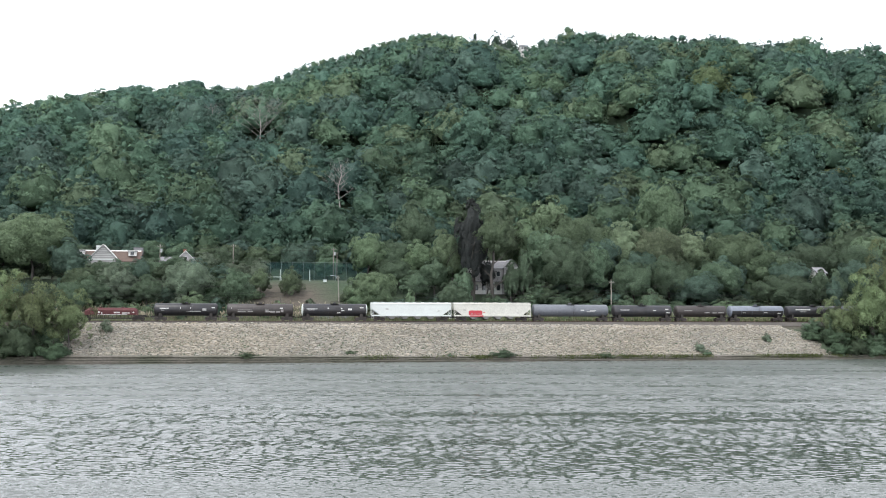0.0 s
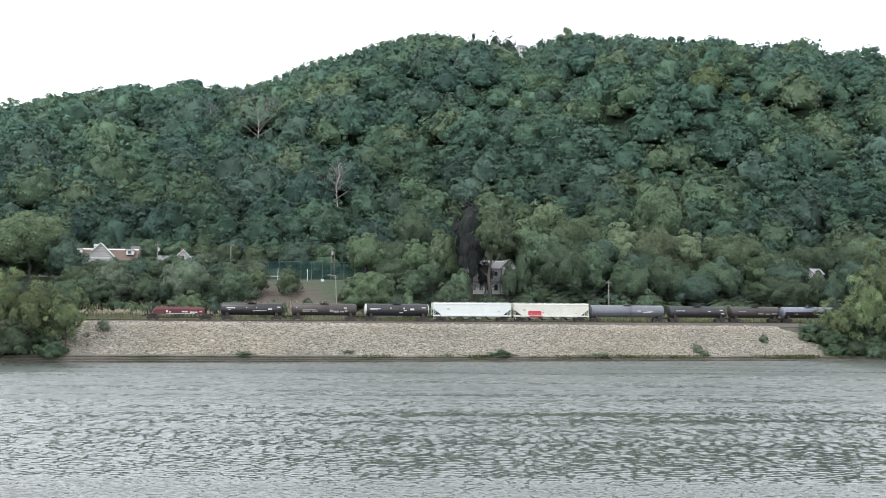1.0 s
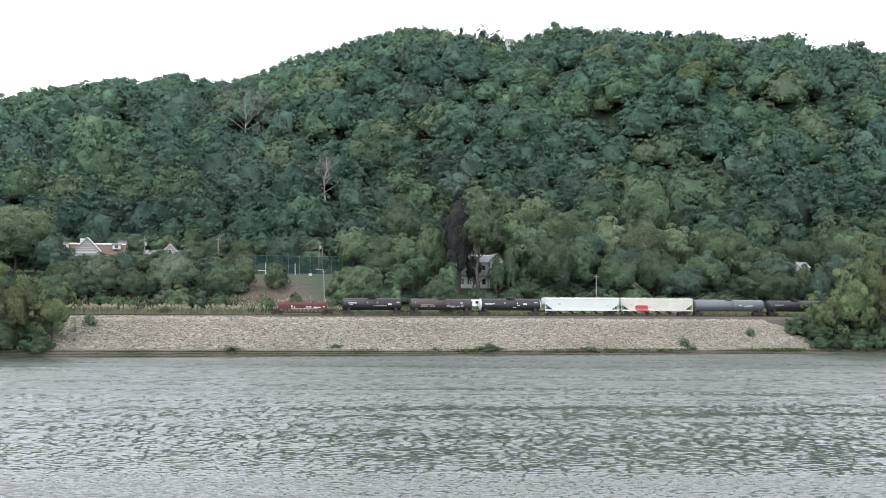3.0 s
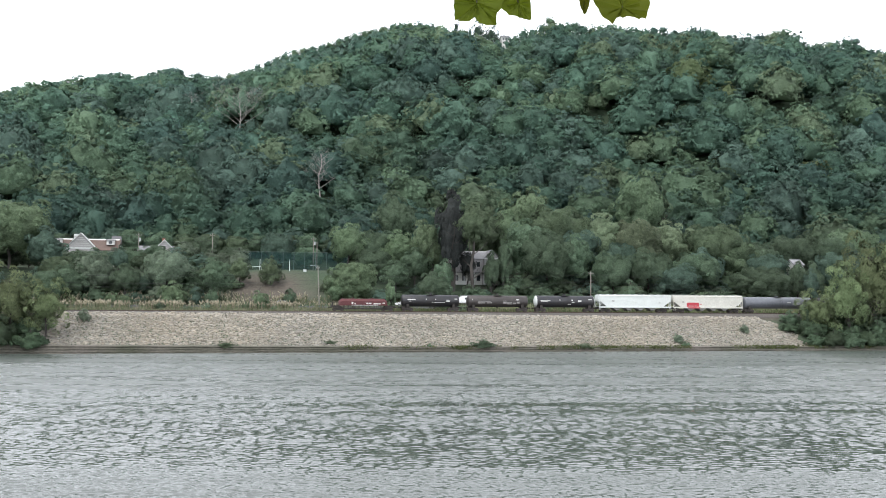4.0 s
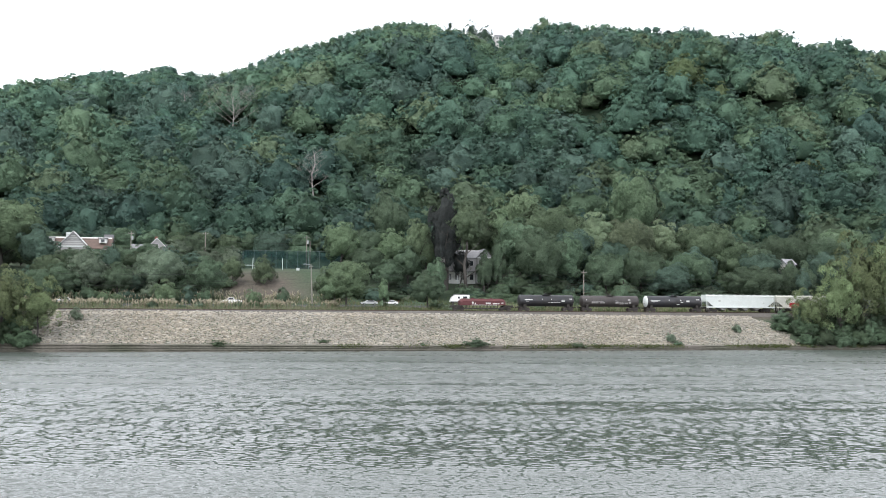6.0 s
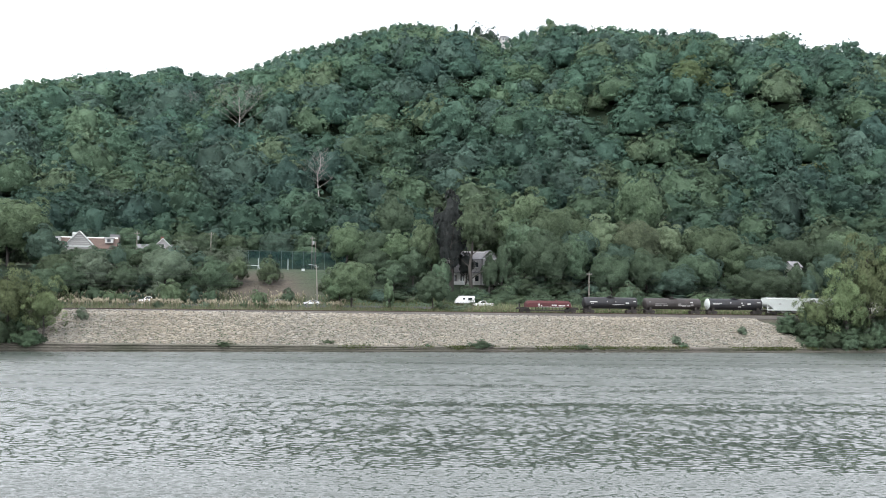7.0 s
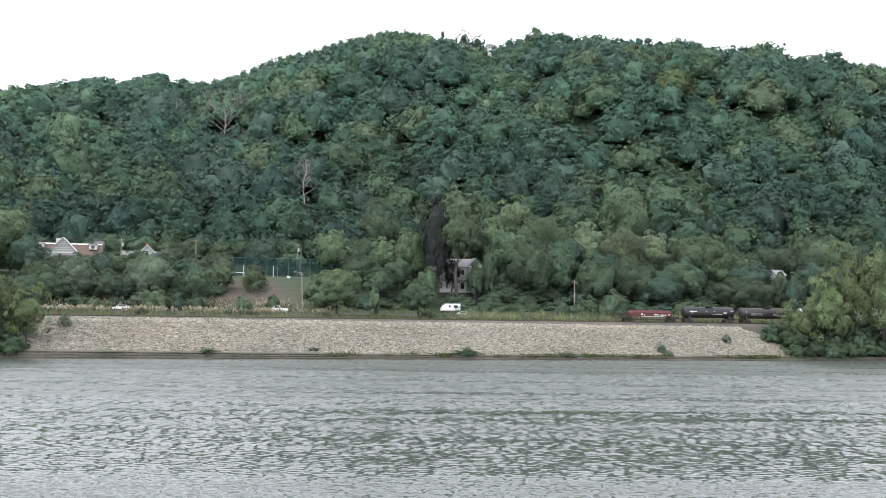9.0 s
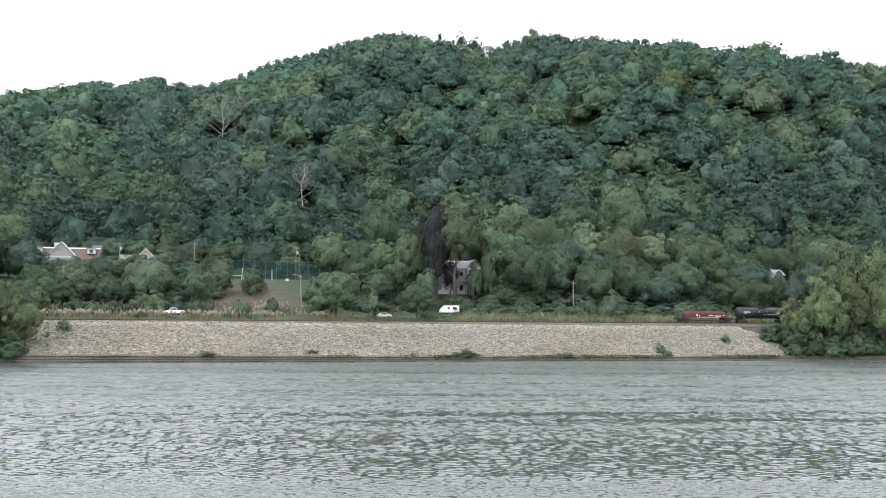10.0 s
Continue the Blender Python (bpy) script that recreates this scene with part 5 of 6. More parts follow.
coil_car(-77.6, 15.4, "coil car with a low weathered red cover, last in the train")
tank_car(-61.0, 14.5, 1.44, M_BLACKTANK, "black tank car with small white lettering and a valve housing",
         text=[(-5.6, 2.85, 0.5, 0.24), (-4.6, 2.85, 1.5, 0.26), (-5.2, 2.45, 0.7, 0.10), (-1.2, 2.9, 0.14, 0.35), (1.1, 2.9, 0.14, 0.35), (4.2, 2.75, 0.9, 0.12), (4.2, 2.5, 0.9, 0.22), (6.2, 3.0, 0.7, 0.3), (1.8, 2.2, 3.2, 0.09)])
tank_car(-44.0, 15.6, 1.42, M_BROWNTANK, "grimy dark tank car with faded spray paint on its side",
         text=[(-6.6, 2.9, 0.12, 0.4), (4.9, 2.9, 0.7, 0.35), (2.4, 2.2, 2.0, 0.10)],
         scrawl=[(-3.6, 2.55, 3.2, 0.14), (-4.3, 2.25, 1.8, 0.5), (-2.3, 2.25, 1.2, 0.4), (1.6, 2.35, 0.8, 0.75), (2.8, 2.25, 1.1, 0.85), (4.1, 2.2, 0.9, 0.6), (5.1, 2.35, 0.6, 0.7)])
tank_car(-26.5, 15.8, 1.46, M_BLACKTANK, "black tank car with white painted ends", heads=M_WHITE,
         text=[(-5.4, 2.85, 2.6, 0.16), (-5.6, 2.6, 1.8, 0.10), (-1.6, 2.95, 0.3, 0.4), (1.6, 2.9, 0.3, 0.42), (1.9, 2.45, 0.7, 0.16), (3.6, 2.75, 0.9, 0.42), (0.9, 2.0, 0.8, 0.30), (6.4, 3.1, 0.9, 0.3)])
hop = hopper_car(-8.0, 19.5, M_WHITE, "clean white covered hopper car with sloped ends")
marks(hop, [(-6.0, 3.0, 0.7, 0.10, 0.0), (-6.0, 2.75, 0.7, 0.10, 0.0), (6.6, 2.45, 0.5, 0.14, 0.0)], -1.60, M_SCRAWL)
hop = hopper_car(12.1, 19.4, M_CREAM, "cream covered hopper car with a red painted block")
marks(hop, [(-4.3, 1.95, 3.4, 1.05, 0.0), (-4.3, 2.52, 2.9, 0.16, 0.002), (-4.0, 1.25, 3.3, 0.30, 0.14), (-2.1, 2.15, 0.5, 0.16, 0.0)], -1.60, M_SIGNRED, "red_spray_paint")
marks(hop, [(-5.2, 1.80, 0.30, 0.30, 0.012), (-4.5, 1.75, 0.5, 0.12, 0.012), (-3.5, 1.75, 0.6, 0.12, 0.012), (-7.0, 2.9, 0.7, 0.10, 0.0), (-7.0, 2.65, 0.7, 0.10, 0.0), (6.4, 2.0, 0.5, 0.12, 0.0)], -1.60, M_SCRAWL)
tank_car(32.4, 19.7, 1.50, M_GREYTANK, "long slate-grey tank car", dome=True,
         text=[(2.8, 2.75, 0.9, 0.22), (5.0, 2.4, 2.2, 0.10), (5.6, 2.7, 1.6, 0.12)])
tank_car(51.4, 15.7, 1.44, M_BLACKTANK, "black tank car with faint pale lettering",
         text=[(-5.0, 2.85, 2.4, 0.14), (2.9, 2.75, 0.8, 0.16), (6.2, 3.0, 0.9, 0.35), (6.6, 2.2, 0.9, 0.3)])
tank_car(67.3, 13.9, 1.44, M_BROWNTANK, "brownish-black tank car with grey spray paint",
         scrawl=[(-3.8, 2.75, 2.2, 0.18), (1.3, 2.3, 1.4, 0.4), (3.4, 2.25, 1.2, 0.4), (5.2, 2.3, 1.5, 0.35)])
tank_car(82.7, 15.2, 1.44, M_BLUETANK, "blue-grey tank car with a black lower half", belly=M_BLACKTANK,
         text=[(-3.8, 2.25, 0.8, 0.16), (2.2, 2.3, 1.0, 0.2), (6.0, 2.2, 0.9, 0.4)])
tank_car(98.9, 15.4, 1.44, M_BLACKTANK, "black tank car with a white name panel",
         text=[(-3.4, 3.0, 4.2, 0.5), (-3.4, 2.55, 1.8, 0.12)])
tank_car(115.2, 15.4, 1.44, M_GREYTANK, "slate-grey tank car behind the bank trees", text=[(-3.0, 2.9, 1.6, 0.2)])
tank_car(131.6, 15.4, 1.44, M_BLACKTANK, "plain black tank car behind the bank trees", text=[(-3.0, 2.9, 1.6, 0.2)])


# ---- road traffic ----
CARS = []


def vehicle(s, speed, kind, paint, label, lane=29):
    """kind: car, van or pickup; drives towards smaller s. Origin on the road."""
    car = thing(kind if kind != "car" else "car", at(s, lane, 10.16 if lane > 25 else 9.62), label, kind, "road traffic")
    if kind == "van":
        L, side = 5.4, [(-2.7, 0.35), (-2.7, 0.95), (-2.35, 1.15), (-1.75, 2.0), (-1.5, 2.15), (2.6, 2.15), (2.7, 2.05), (2.7, 0.35)]
        glass = [(-2.15, 1.25), (-1.70, 1.92), (-0.9, 1.92), (-0.9, 1.25)]
    elif kind == "pickup":
        L, side = 5.6, [(-2.8, 0.4), (-2.8, 0.95), (-1.3, 1.15), (-0.7, 1.78), (0.55, 1.80), (0.75, 1.18), (2.75, 1.15), (2.8, 0.45)]
        glass = [(-1.05, 1.22), (-0.62, 1.70), (0.45, 1.70), (0.6, 1.22)]
    else:
        L, side = 4.6, [(-2.3, 0.35), (-2.3, 0.75), (-1.2, 0.95), (-0.5, 1.42), (0.9, 1.44), (1.7, 1.02), (2.25, 0.95), (2.3, 0.4)]
        glass = [(-0.95, 1.0), (-0.42, 1.36), (0.85, 1.37), (1.45, 1.02)]
    bm = prism(bmesh.new(), side, -0.92, 0.92)
    bmesh.ops.bevel(bm, geom=list(bm.edges), offset=0.05, segments=2, affect="EDGES")
    part("body", bm, paint, car)
    for y in (-0.925, 0.905):
        part("side_window", prism(bmesh.new(), glass, y, y + 0.02), M_GLASS, car)
    part("bumper", box(bmesh.new(), (-L / 2 - 0.02, 0, 0.5), (0.12, 1.8, 0.22), 0.03), M_TYRE, car)
    part("tail_light", box(bmesh.new(), (L / 2, -0.75, 0.95), (0.05, 0.2, 0.3), 0.02), M_LAMP_RED, car)
    part("tail_light", box(bmesh.new(), (L / 2, 0.75, 0.95), (0.05, 0.2, 0.3), 0.02), M_LAMP_RED, car)
    for x in (-L * 0.31, L * 0.31):
        for y in (-0.86, 0.86):
            w = part("wheel", rod(bmesh.new(), (0, -0.11, 0), (0, 0.11, 0), 0.34, 16), M_TYRE, car)
            w.location = (x, y, 0.34)
            hub = part("hubcap", rod(bmesh.new(), (0, -0.02, 0), (0, 0.02, 0), 0.19, 12), M_STEELPOST, w)
            hub.location = (0, math.copysign(0.115, y), 0)
    CARS.append((car, s, speed, lane))
    return car


vehicle(207.4, -26.35, "pickup", M_CARWHITE, "white pickup truck with a load cover on the road")
vehicle(89.5, -22.3, "pickup", M_CARWHITE, "white pickup truck driving along the road")
vehicle(133.0, -22.5, "car", M_CARWHITE, "white car driving along the road behind tall grass")
vehicle(147.8, -25.9, "car", M_CARSILVER, "silver saloon car driving along the road")
vehicle(212.9, -21.5, "car", M_CARWHITE, "white saloon car driving along the road", lane=22.3)
vehicle(72.3, -26.4, "car", M_CARSILVER, "silver car driving along the road")

# ---- houses, poles, fence and field behind the road ----
def window(house, x, y, z, w, h, face=-1):
    root = part("window", box(bmesh.new(), (x, y + face * 0.03, z), (w + 0.2, 0.08, h + 0.2)), M_SIDING, house)
    part("pane", box(bmesh.new(), (x, y + face * 0.065, z), (w, 0.04, h)), M_GLASS, root)
    return root


def gable_roof(bm, length, width, eave, ridge, over=0.4, thick=0.18, cross=False):
    """Two slopes over a body whose ridge runs along x (or along y)."""
    k = (ridge - eave) / (width / 2)
    w = width / 2 + over
    out = [(-w, eave - k * over), (0, ridge), (w, eave - k * over), (w, eave - k * over + thick), (0, ridge + thick), (-w, eave - k * over + thick)]
    a = [bm.verts.new((y, -length / 2 - over, z) if cross else (-length / 2 - over, y, z)) for y, z in out]
    b = [bm.verts.new((y, length / 2 + over, z) if cross else (length / 2 + over, y, z)) for y, z in out]
    bm.faces.new(a), bm.faces.new(b)
    for i in range(6):
        j = (i + 1) % 6
        bm.faces.new((a[i], b[i], b[j], a[j]))
    return bm


def shell(bm, length, width, eave, ridge, cross=False):
    out = [(-width / 2, 0), (width / 2, 0), (width / 2, eave), (0, ridge), (-width / 2, eave)]
    a = [bm.verts.new((y, -length / 2, z) if cross else (-length / 2, y, z)) for y, z in out]
    b = [bm.verts.new((y, length / 2, z) if cross else (length / 2, y, z)) for y, z in out]
    bm.faces.new(a), bm.faces.new(b)
    for i in range(5):
        j = (i + 1) % 5
        bm.faces.new((a[i], b[i], b[j], a[j]))
    return bm


def house_gabled():
    """Wide brown-roofed house with a white front gable and dormers."""
    z = float(ground_z(-94, 96)) - 0.3
    h = thing("house", at(-92.8, 97, z), "white house with a brown shingle roof and a front gable", "house")
    g = 28.2 - z
    part("wall", shell(bmesh.new(), 20, 9, g - 0.3, g + 3.4), M_SIDING, h)
    part("roof", gable_roof(bmesh.new(), 20, 9, g - 0.3, g + 3.2), M_ROOFRED, h)
    front = bmesh.new()
    shell(front, 4.0, 9.0, g, g + 4.7, True)
    bmesh.ops.translate(front, vec=(-1.0, -5.0, 0), verts=front.verts)
    part("gable_wall", front, M_GREYSIDE, h, "grey shingled front gable")
    roof = gable_roof(bmesh.new(), 4.0, 9.0, g, g + 4.7, 0.45, 0.17, True)
    bmesh.ops.translate(roof, vec=(-1.0, -5.0, 0), verts=roof.verts)
    part("gable_roof", roof, M_WHITE, h, "white-edged gable roof")
    for k in range(6):
        part("gable_board", box(bmesh.new(), (-1.0, -7.03, g + 0.25 + 0.62 * k), (7.4 - 1.2 * k, 0.05, 0.10)), M_SIDING, h)
    part("gable_beam", box(bmesh.new(), (-1.0, -7.05, g - 0.05), (9.6, 0.16, 0.36)), M_WHITE, h)
    for x, w in ((-8.4, 2.2), (7.6, 2.4)):
        part("dormer", box(bmesh.new(), (x, -2.6, g + 2.1), (w, 2.4, 1.5)), M_SIDING, h)
        part("dormer_roof", box(bmesh.new(), (x, -2.6, g + 2.95), (w + 0.5, 2.9, 0.2)), M_ROOFGREY, h)
        window(h, x, -3.8, g + 2.1, 1.1, 0.9)
    part("chimney", box(bmesh.new(), (-3.2, 0.5, g + 3.6), (1.9, 1.2, 2.6)), M_WHITE, h, "white rendered chimney stack")
    part("dormer_tower", box(bmesh.new(), (8.9, 1.5, g + 3.2), (2.8, 2.8, 2.4)), M_ROOFGREY, h)
    for x in (-4.0, -1.0, 2.0):
        window(h, x, -7.0, g - 2.2, 1.2, 1.6)


def house_small():
    z = float(ground_z(-70, 92)) - 0.2
    h = thing("house", at(-70.6, 92, z), "white house with grey shingles and a brick chimney", "house")
    g = 28.0 - z
    part("wall", shell(bmesh.new(), 11, 7, g - 1.2, g + 1.2), M_GREYSIDE, h)
    part("roof", gable_roof(bmesh.new(), 11, 7, g - 1.2, g + 1.2), M_ROOFGREY, h)
    front = shell(bmesh.new(), 2.5, 6.0, g, g + 3.0, True)
    bmesh.ops.translate(front, vec=(2.6, -3.4, 0), verts=front.verts)
    part("gable_wall", front, M_GREYSIDE, h)
    roof = gable_roof(bmesh.new(), 2.5, 6.0, g, g + 3.0, 0.35, 0.22, True)
    bmesh.ops.translate(roof, vec=(2.6, -3.4, 0), verts=roof.verts)
    part("gable_roof", roof, M_WHITE, h, "white-edged gable roof")
    part("chimney", box(bmesh.new(), (2.0, 0.4, g + 2.7), (0.9, 0.9, 2.4)), M_BRICK, h, "red brick chimney")
    window(h, 2.6, -4.65, g + 0.7, 0.8, 1.0)
    window(h, -3.6, -3.5, g - 2.4, 1.0, 1.3)
    part("porch", box(bmesh.new(), (-4.2, -4.6, g - 2.2), (3.0, 2.2, 2.2)), M_GREYSIDE, h)


def house_central():
    """Two-storey white house: a long roof, a gable to the river at one end, a canopy over the ground floor and a porch."""
    z = 16.9
    h = thing("house", at(25.6, 59.0, z), "two-storey weathered white house with a porch among trees", "house")
    e = 8.0
    part("wall", shell(bmesh.new(), 12.5, 9, e, e + 2.6), M_GREYSIDE, h)
    part("roof", gable_roof(bmesh.new(), 12.5, 9, e, e + 2.4), M_ROOFGREY, h)
    wing = shell(bmesh.new(), 10.5, 4.6, e + 0.2, e + 2.6, True)
    bmesh.ops.translate(wing, vec=(5.6, -0.4, 0), verts=wing.verts)
    part("gable_wall", wing, M_GREYSIDE, h)
    roof = gable_roof(bmesh.new(), 10.5, 4.6, e + 0.2, e + 2.6, 0.4, 0.2, True)
    bmesh.ops.translate(roof, vec=(5.6, -0.4, 0), verts=roof.verts)
    part("gable_roof", roof, M_ROOFGREY, h)
    part("barge_board", box(bmesh.new(), (5.6, -6.06, e + 0.1), (5.2, 0.10, 0.22)), M_WHITE, h)
    part("ground_floor_boards", box(bmesh.new(), (-1.7, -4.53, 1.85), (9.1, 0.06, 3.7)), M_SIDING, h, "white boarded ground floor")
    part("front_canopy", prism(bmesh.new(), [(-6.6, 3.75), (3.2, 3.75), (3.2, 3.92), (-6.6, 3.92)], -6.6, -4.4), M_ROOFGREY, h)
    for x in (-6.4, -3.2, 0.0, 3.0):
        part("canopy_post", box(bmesh.new(), (x, -6.45, 1.9), (0.18, 0.18, 3.75)), M_WHITE, h)
    part("porch_roof", box(bmesh.new(), (9.2, -4.2, 4.2), (3.4, 4.6, 0.22)), M_ROOFGREY, h)
    for x, y in ((10.6, -6.3), (8.1, -6.3), (10.6, -2.2)):
        part("porch_post", box(bmesh.new(), (x, y, 2.1), (0.22, 0.22, 4.2)), M_WHITE, h)
    part("porch_floor", box(bmesh.new(), (9.2, -4.2, 0.25), (3.4, 4.6, 0.5)), M_GREYSIDE, h)
    for x in (-5.2, -2.9, -0.6, 1.7):
        window(h, x, -4.54, 6.3, 1.0, 1.5)
        window(h, x, -4.54, 2.1, 1.1, 1.7)
    window(h, 5.6, -5.65, 6.6, 1.1, 1.5)
    window(h, 5.6, -5.65, 2.4, 1.3, 1.7)
    part("chimney", box(bmesh.new(), (-2.5, 0.6, e + 2.9), (0.8, 0.8, 1.8)), M_BRICK, h)


def house_far(s, d, top, w, label):
    z = float(ground_z(s, d))
    h = thing("house", at(s, d, z), label, "house")
    e = max(top - z - 1.4, 3.0)
    part("wall", shell(bmesh.new(), w, 5, e, e + 1.6), M_SIDING, h)
    part("roof", gable_roof(bmesh.new(), w, 5, e, e + 1.6), M_ROOFGREY, h)
    for k in range(3):
        window(h, -w / 3 + k * w / 3, -2.5, e - 1.2, 0.9, 1.2)
        window(h, -w / 3 + k * w / 3, -2.5, e - 3.6, 0.9, 1.2)


house_gabled()
house_small()
house_central()
house_far(129.6, 47, 25.6, 3.0, "white house glimpsed between trees")
house_far(115.2, 345, 180.0, 4.6, "pale house on the wooded hilltop")


def summit_platform():
    """A lookout deck with railings on the hilltop."""
    z = float(ground_z(98.5, 345))
    h = thing("lookout_platform", at(98.5, 345, z), "pale timber lookout platform on the hilltop", "platform")
    part("deck", box(bmesh.new(), (0, 0, 10.2), (8, 4, 0.4)), M_STEELPOST, h)
    for x in (-3.6, 0, 3.6):
        part("post", box(bmesh.new(), (x, -1.8, 5), (0.4, 0.4, 10.4)), M_STEELPOST, h)
        part("rail_post", box(bmesh.new(), (x, -1.9, 11.0), (0.2, 0.2, 1.4)), M_STEELPOST, h)
    part("rail", box(bmesh.new(), (0, -1.9, 11.7), (8, 0.2, 0.2)), M_STEELPOST, h)


summit_platform()


def pole(s, d, top, label="weathered wooden utility pole with a crossarm", arm=1.6, box_at=None, lean=0.0, light=False):
    z = float(ground_z(s, d))
    p = thing("utility_pole", at(s, d, z) @ pose(0, 0, 0, 0, lean, 0), label, "utility pole", "utility poles")
    h = top - z
    part("mast", rod(bmesh.new(), (0, 0, -0.3), (0, 0, h), 0.19, 10, 0.13), M_POLE, p)
    if arm:
        part("crossarm", box(bmesh.new(), (0, -0.2, h - 0.7), (arm, 0.12, 0.14), 0.01), M_POLE, p)
        for k in (-0.45, 0.0, 0.45):
            part("insulator", rod(bmesh.new(), (k * arm, -0.2, h - 0.62), (k * arm, -0.2, h - 0.42), 0.06, 8), M_STEELPOST, p)
    if box_at:
        part("transformer", rod(bmesh.new(), (0.42, -0.15, h - 2.6), (0.42, -0.15, h - 1.5), 0.30, 14), M_STEELPOST, p, "grey transformer can")
    if light:
        bm = rod(bmesh.new(), (0, 0, h - 0.2), (-1.6, -0.4, h + 0.1), 0.05, 6)
        box(bm, (-1.8, -0.45, h + 0.08), (0.7, 0.3, 0.14), 0.03)
        part("lamp_arm", bm, M_STEELPOST, p)
    return Vector(place(s, d)).to_3d() + Vector((0, 0, top - 0.6))


def cable(points, sag, name="overhead_cable", r=0.025):
    bm = bmesh.new()
    for a, b in zip(points, points[1:]):
        last = a
        for k in range(1, 13):
            t = k / 12
            q = a.lerp(b, t) - Vector((0, 0, sag * 4 * t * (1 - t)))
            rod(bm, last, q, r, 4)
            last = q
    tagged(part(name, bm, M_WIRE), "thin black overhead cable between utility poles", "cable", "overhead cables")


p1 = pole(-75.2, 80, 32.6, box_at=True)
p2 = pole(-52.8, 80, 33.0)
p3 = pole(-21.1, 80, 32.4, box_at=True)
p3b = pole(-19.9, 81, 30.8, arm=0)
p4 = pole(-22.5, 36, 21.4, lean=-2.5, light=True, arm=1.0)
p5 = pole(56.7, 36, 20.9)
p6 = pole(102.9, 58, 23.2, arm=1.0)
p0 = Vector(place(-125, 80)).to_3d() + Vector((0, 0, 32))
cable([p0, p1, p2, p3], 0.9)
cable([p0 - Vector((0, 0, 1.6)), p1 - Vector((0, 0, 1.6)), p2 - Vector((0, 0, 1.6)), p3 - Vector((0, 0, 1.6))], 0.8)
pl = Vector(place(-118, 36)).to_3d() + Vector((0, 0, 19.2))
pr = Vector(place(150, 36)).to_3d() + Vector((0, 0, 19.8))
for drop in (0.4, 2.4, 3.4):
    cable([pl - Vector((0, 0, drop)), p4 - Vector((0, 0, drop + 1.0)), p5 - Vector((0, 0, drop)), pr - Vector((0, 0, drop))], 1.2)


def court_fence():
    """Tall green-screened fence round the playing field on the terrace."""
    z = float(ground_z(-27, 76))
    f = thing("court_fence", at(-27.5, 76, z), "tall green windscreen fence round a playing field", "fence")
    n, L, h = 11, 34.0, 27.2 - z
    for k in range(n):
        x = -L / 2 + L * k / (n - 1)
        part("post", rod(bmesh.new(), (x, 0, -0.3), (x, 0, h), 0.05, 8), M_NETPOST, f)
    for k in range(n - 1):
        x = -L / 2 + L * (k + 0.5) / (n - 1)
        part("net_panel", box(bmesh.new(), (x, 0.08, h * 0.5), (L / (n - 1) - 0.1, 0.02, h * 0.96)), M_NET, f)
    part("top_rail", rod(bmesh.new(), (-L / 2, 0, h), (L / 2, 0, h), 0.035, 6), M_NETPOST, f)


def goal():
    z = float(ground_z(-40.7, 67))
    g = thing("football_goal", at(-40.7, 67, z), "white tubular football goal at the field's edge", "goal")
    for x in (-2.9, 2.9):
        part("upright", rod(bmesh.new(), (x, 0, -0.2), (x, 0, 1.25), 0.07, 8), M_WHITE, g)
        part("stay", rod(bmesh.new(), (x, 0, 1.25), (x, 1.3, -0.2), 0.05, 8), M_WHITE, g)
    part("crossbar", rod(bmesh.new(), (-2.9, 0, 1.25), (2.9, 0, 1.25), 0.08, 8), M_WHITE, g)
    for s, d, tall, lean in ((-45.6, 66.5, 2.1, 14), (-38.2, 72, 3.4, -2), (-29.0, 72, 3.4, 1)):
        post = thing("white_post", at(s, d, float(ground_z(s, d))) @ pose(0, 0, 0, 0, -lean, 0), "short white post at the playing field", "post", "posts at the field")
        part("shaft", rod(bmesh.new(), (0, 0, -0.2), (0, 0, tall), 0.11, 8, 0.08), M_WHITE, post)
        part("cap", rod(bmesh.new(), (0, 0, tall), (0, 0, tall + 0.08), 0.12, 8), M_WHITE, post)
    crate = thing("utility_box", at(-24.8, 64, float(ground_z(-24.8, 64))), "white utility box on the terrace edge", "box")
    part("cabinet", box(bmesh.new(), (0, 0, 0.35), (1.0, 0.6, 0.7), 0.04), M_WHITE, crate)
    part("lid", box(bmesh.new(), (0, 0, 0.73), (1.1, 0.7, 0.06), 0.02), M_STEELPOST, crate)


def camper():
    """White box camper parked off the road."""
    z = float(ground_z(19.8, 37.5))
    c = thing("camper_trailer", at(19.8, 37.5, z), "white box camper parked beside the road", "camper")
    part("body", box(bmesh.new(), (0.4, 0, 1.62), (4.4, 2.2, 2.0), 0.12), M_CARWHITE, c)
    part("nose", prism(bmesh.new(), [(-1.78, 0.62), (-1.78, 2.4), (-2.3, 2.1), (-2.8, 1.35), (-2.9, 0.62)], -1.05, 1.05), M_CARWHITE, c)
    part("window", box(bmesh.new(), (1.2, -1.11, 1.8), (1.2, 0.04, 0.75), 0.01), M_GLASS, c)
    part("window", box(bmesh.new(), (-0.6, -1.11, 1.85), (0.6, 0.04, 0.55), 0.01), M_GLASS, c)
    part("roof", box(bmesh.new(), (0.4, 0, 2.68), (4.3, 2.1, 0.16), 0.05), M_ROOFGREY, c)
    part("skirt", box(bmesh.new(), (0.3, 0, 0.6), (4.5, 2.1, 0.2)), M_GREYSIDE, c)
    for x in (-2.3, 1.4):
        for y in (-1.0, 1.0):
            part("wheel", rod(bmesh.new(), (x, y - 0.1, 0.36), (x, y + 0.1, 0.36), 0.36, 14), M_TYRE, c)


court_fence()
goal()
camper()


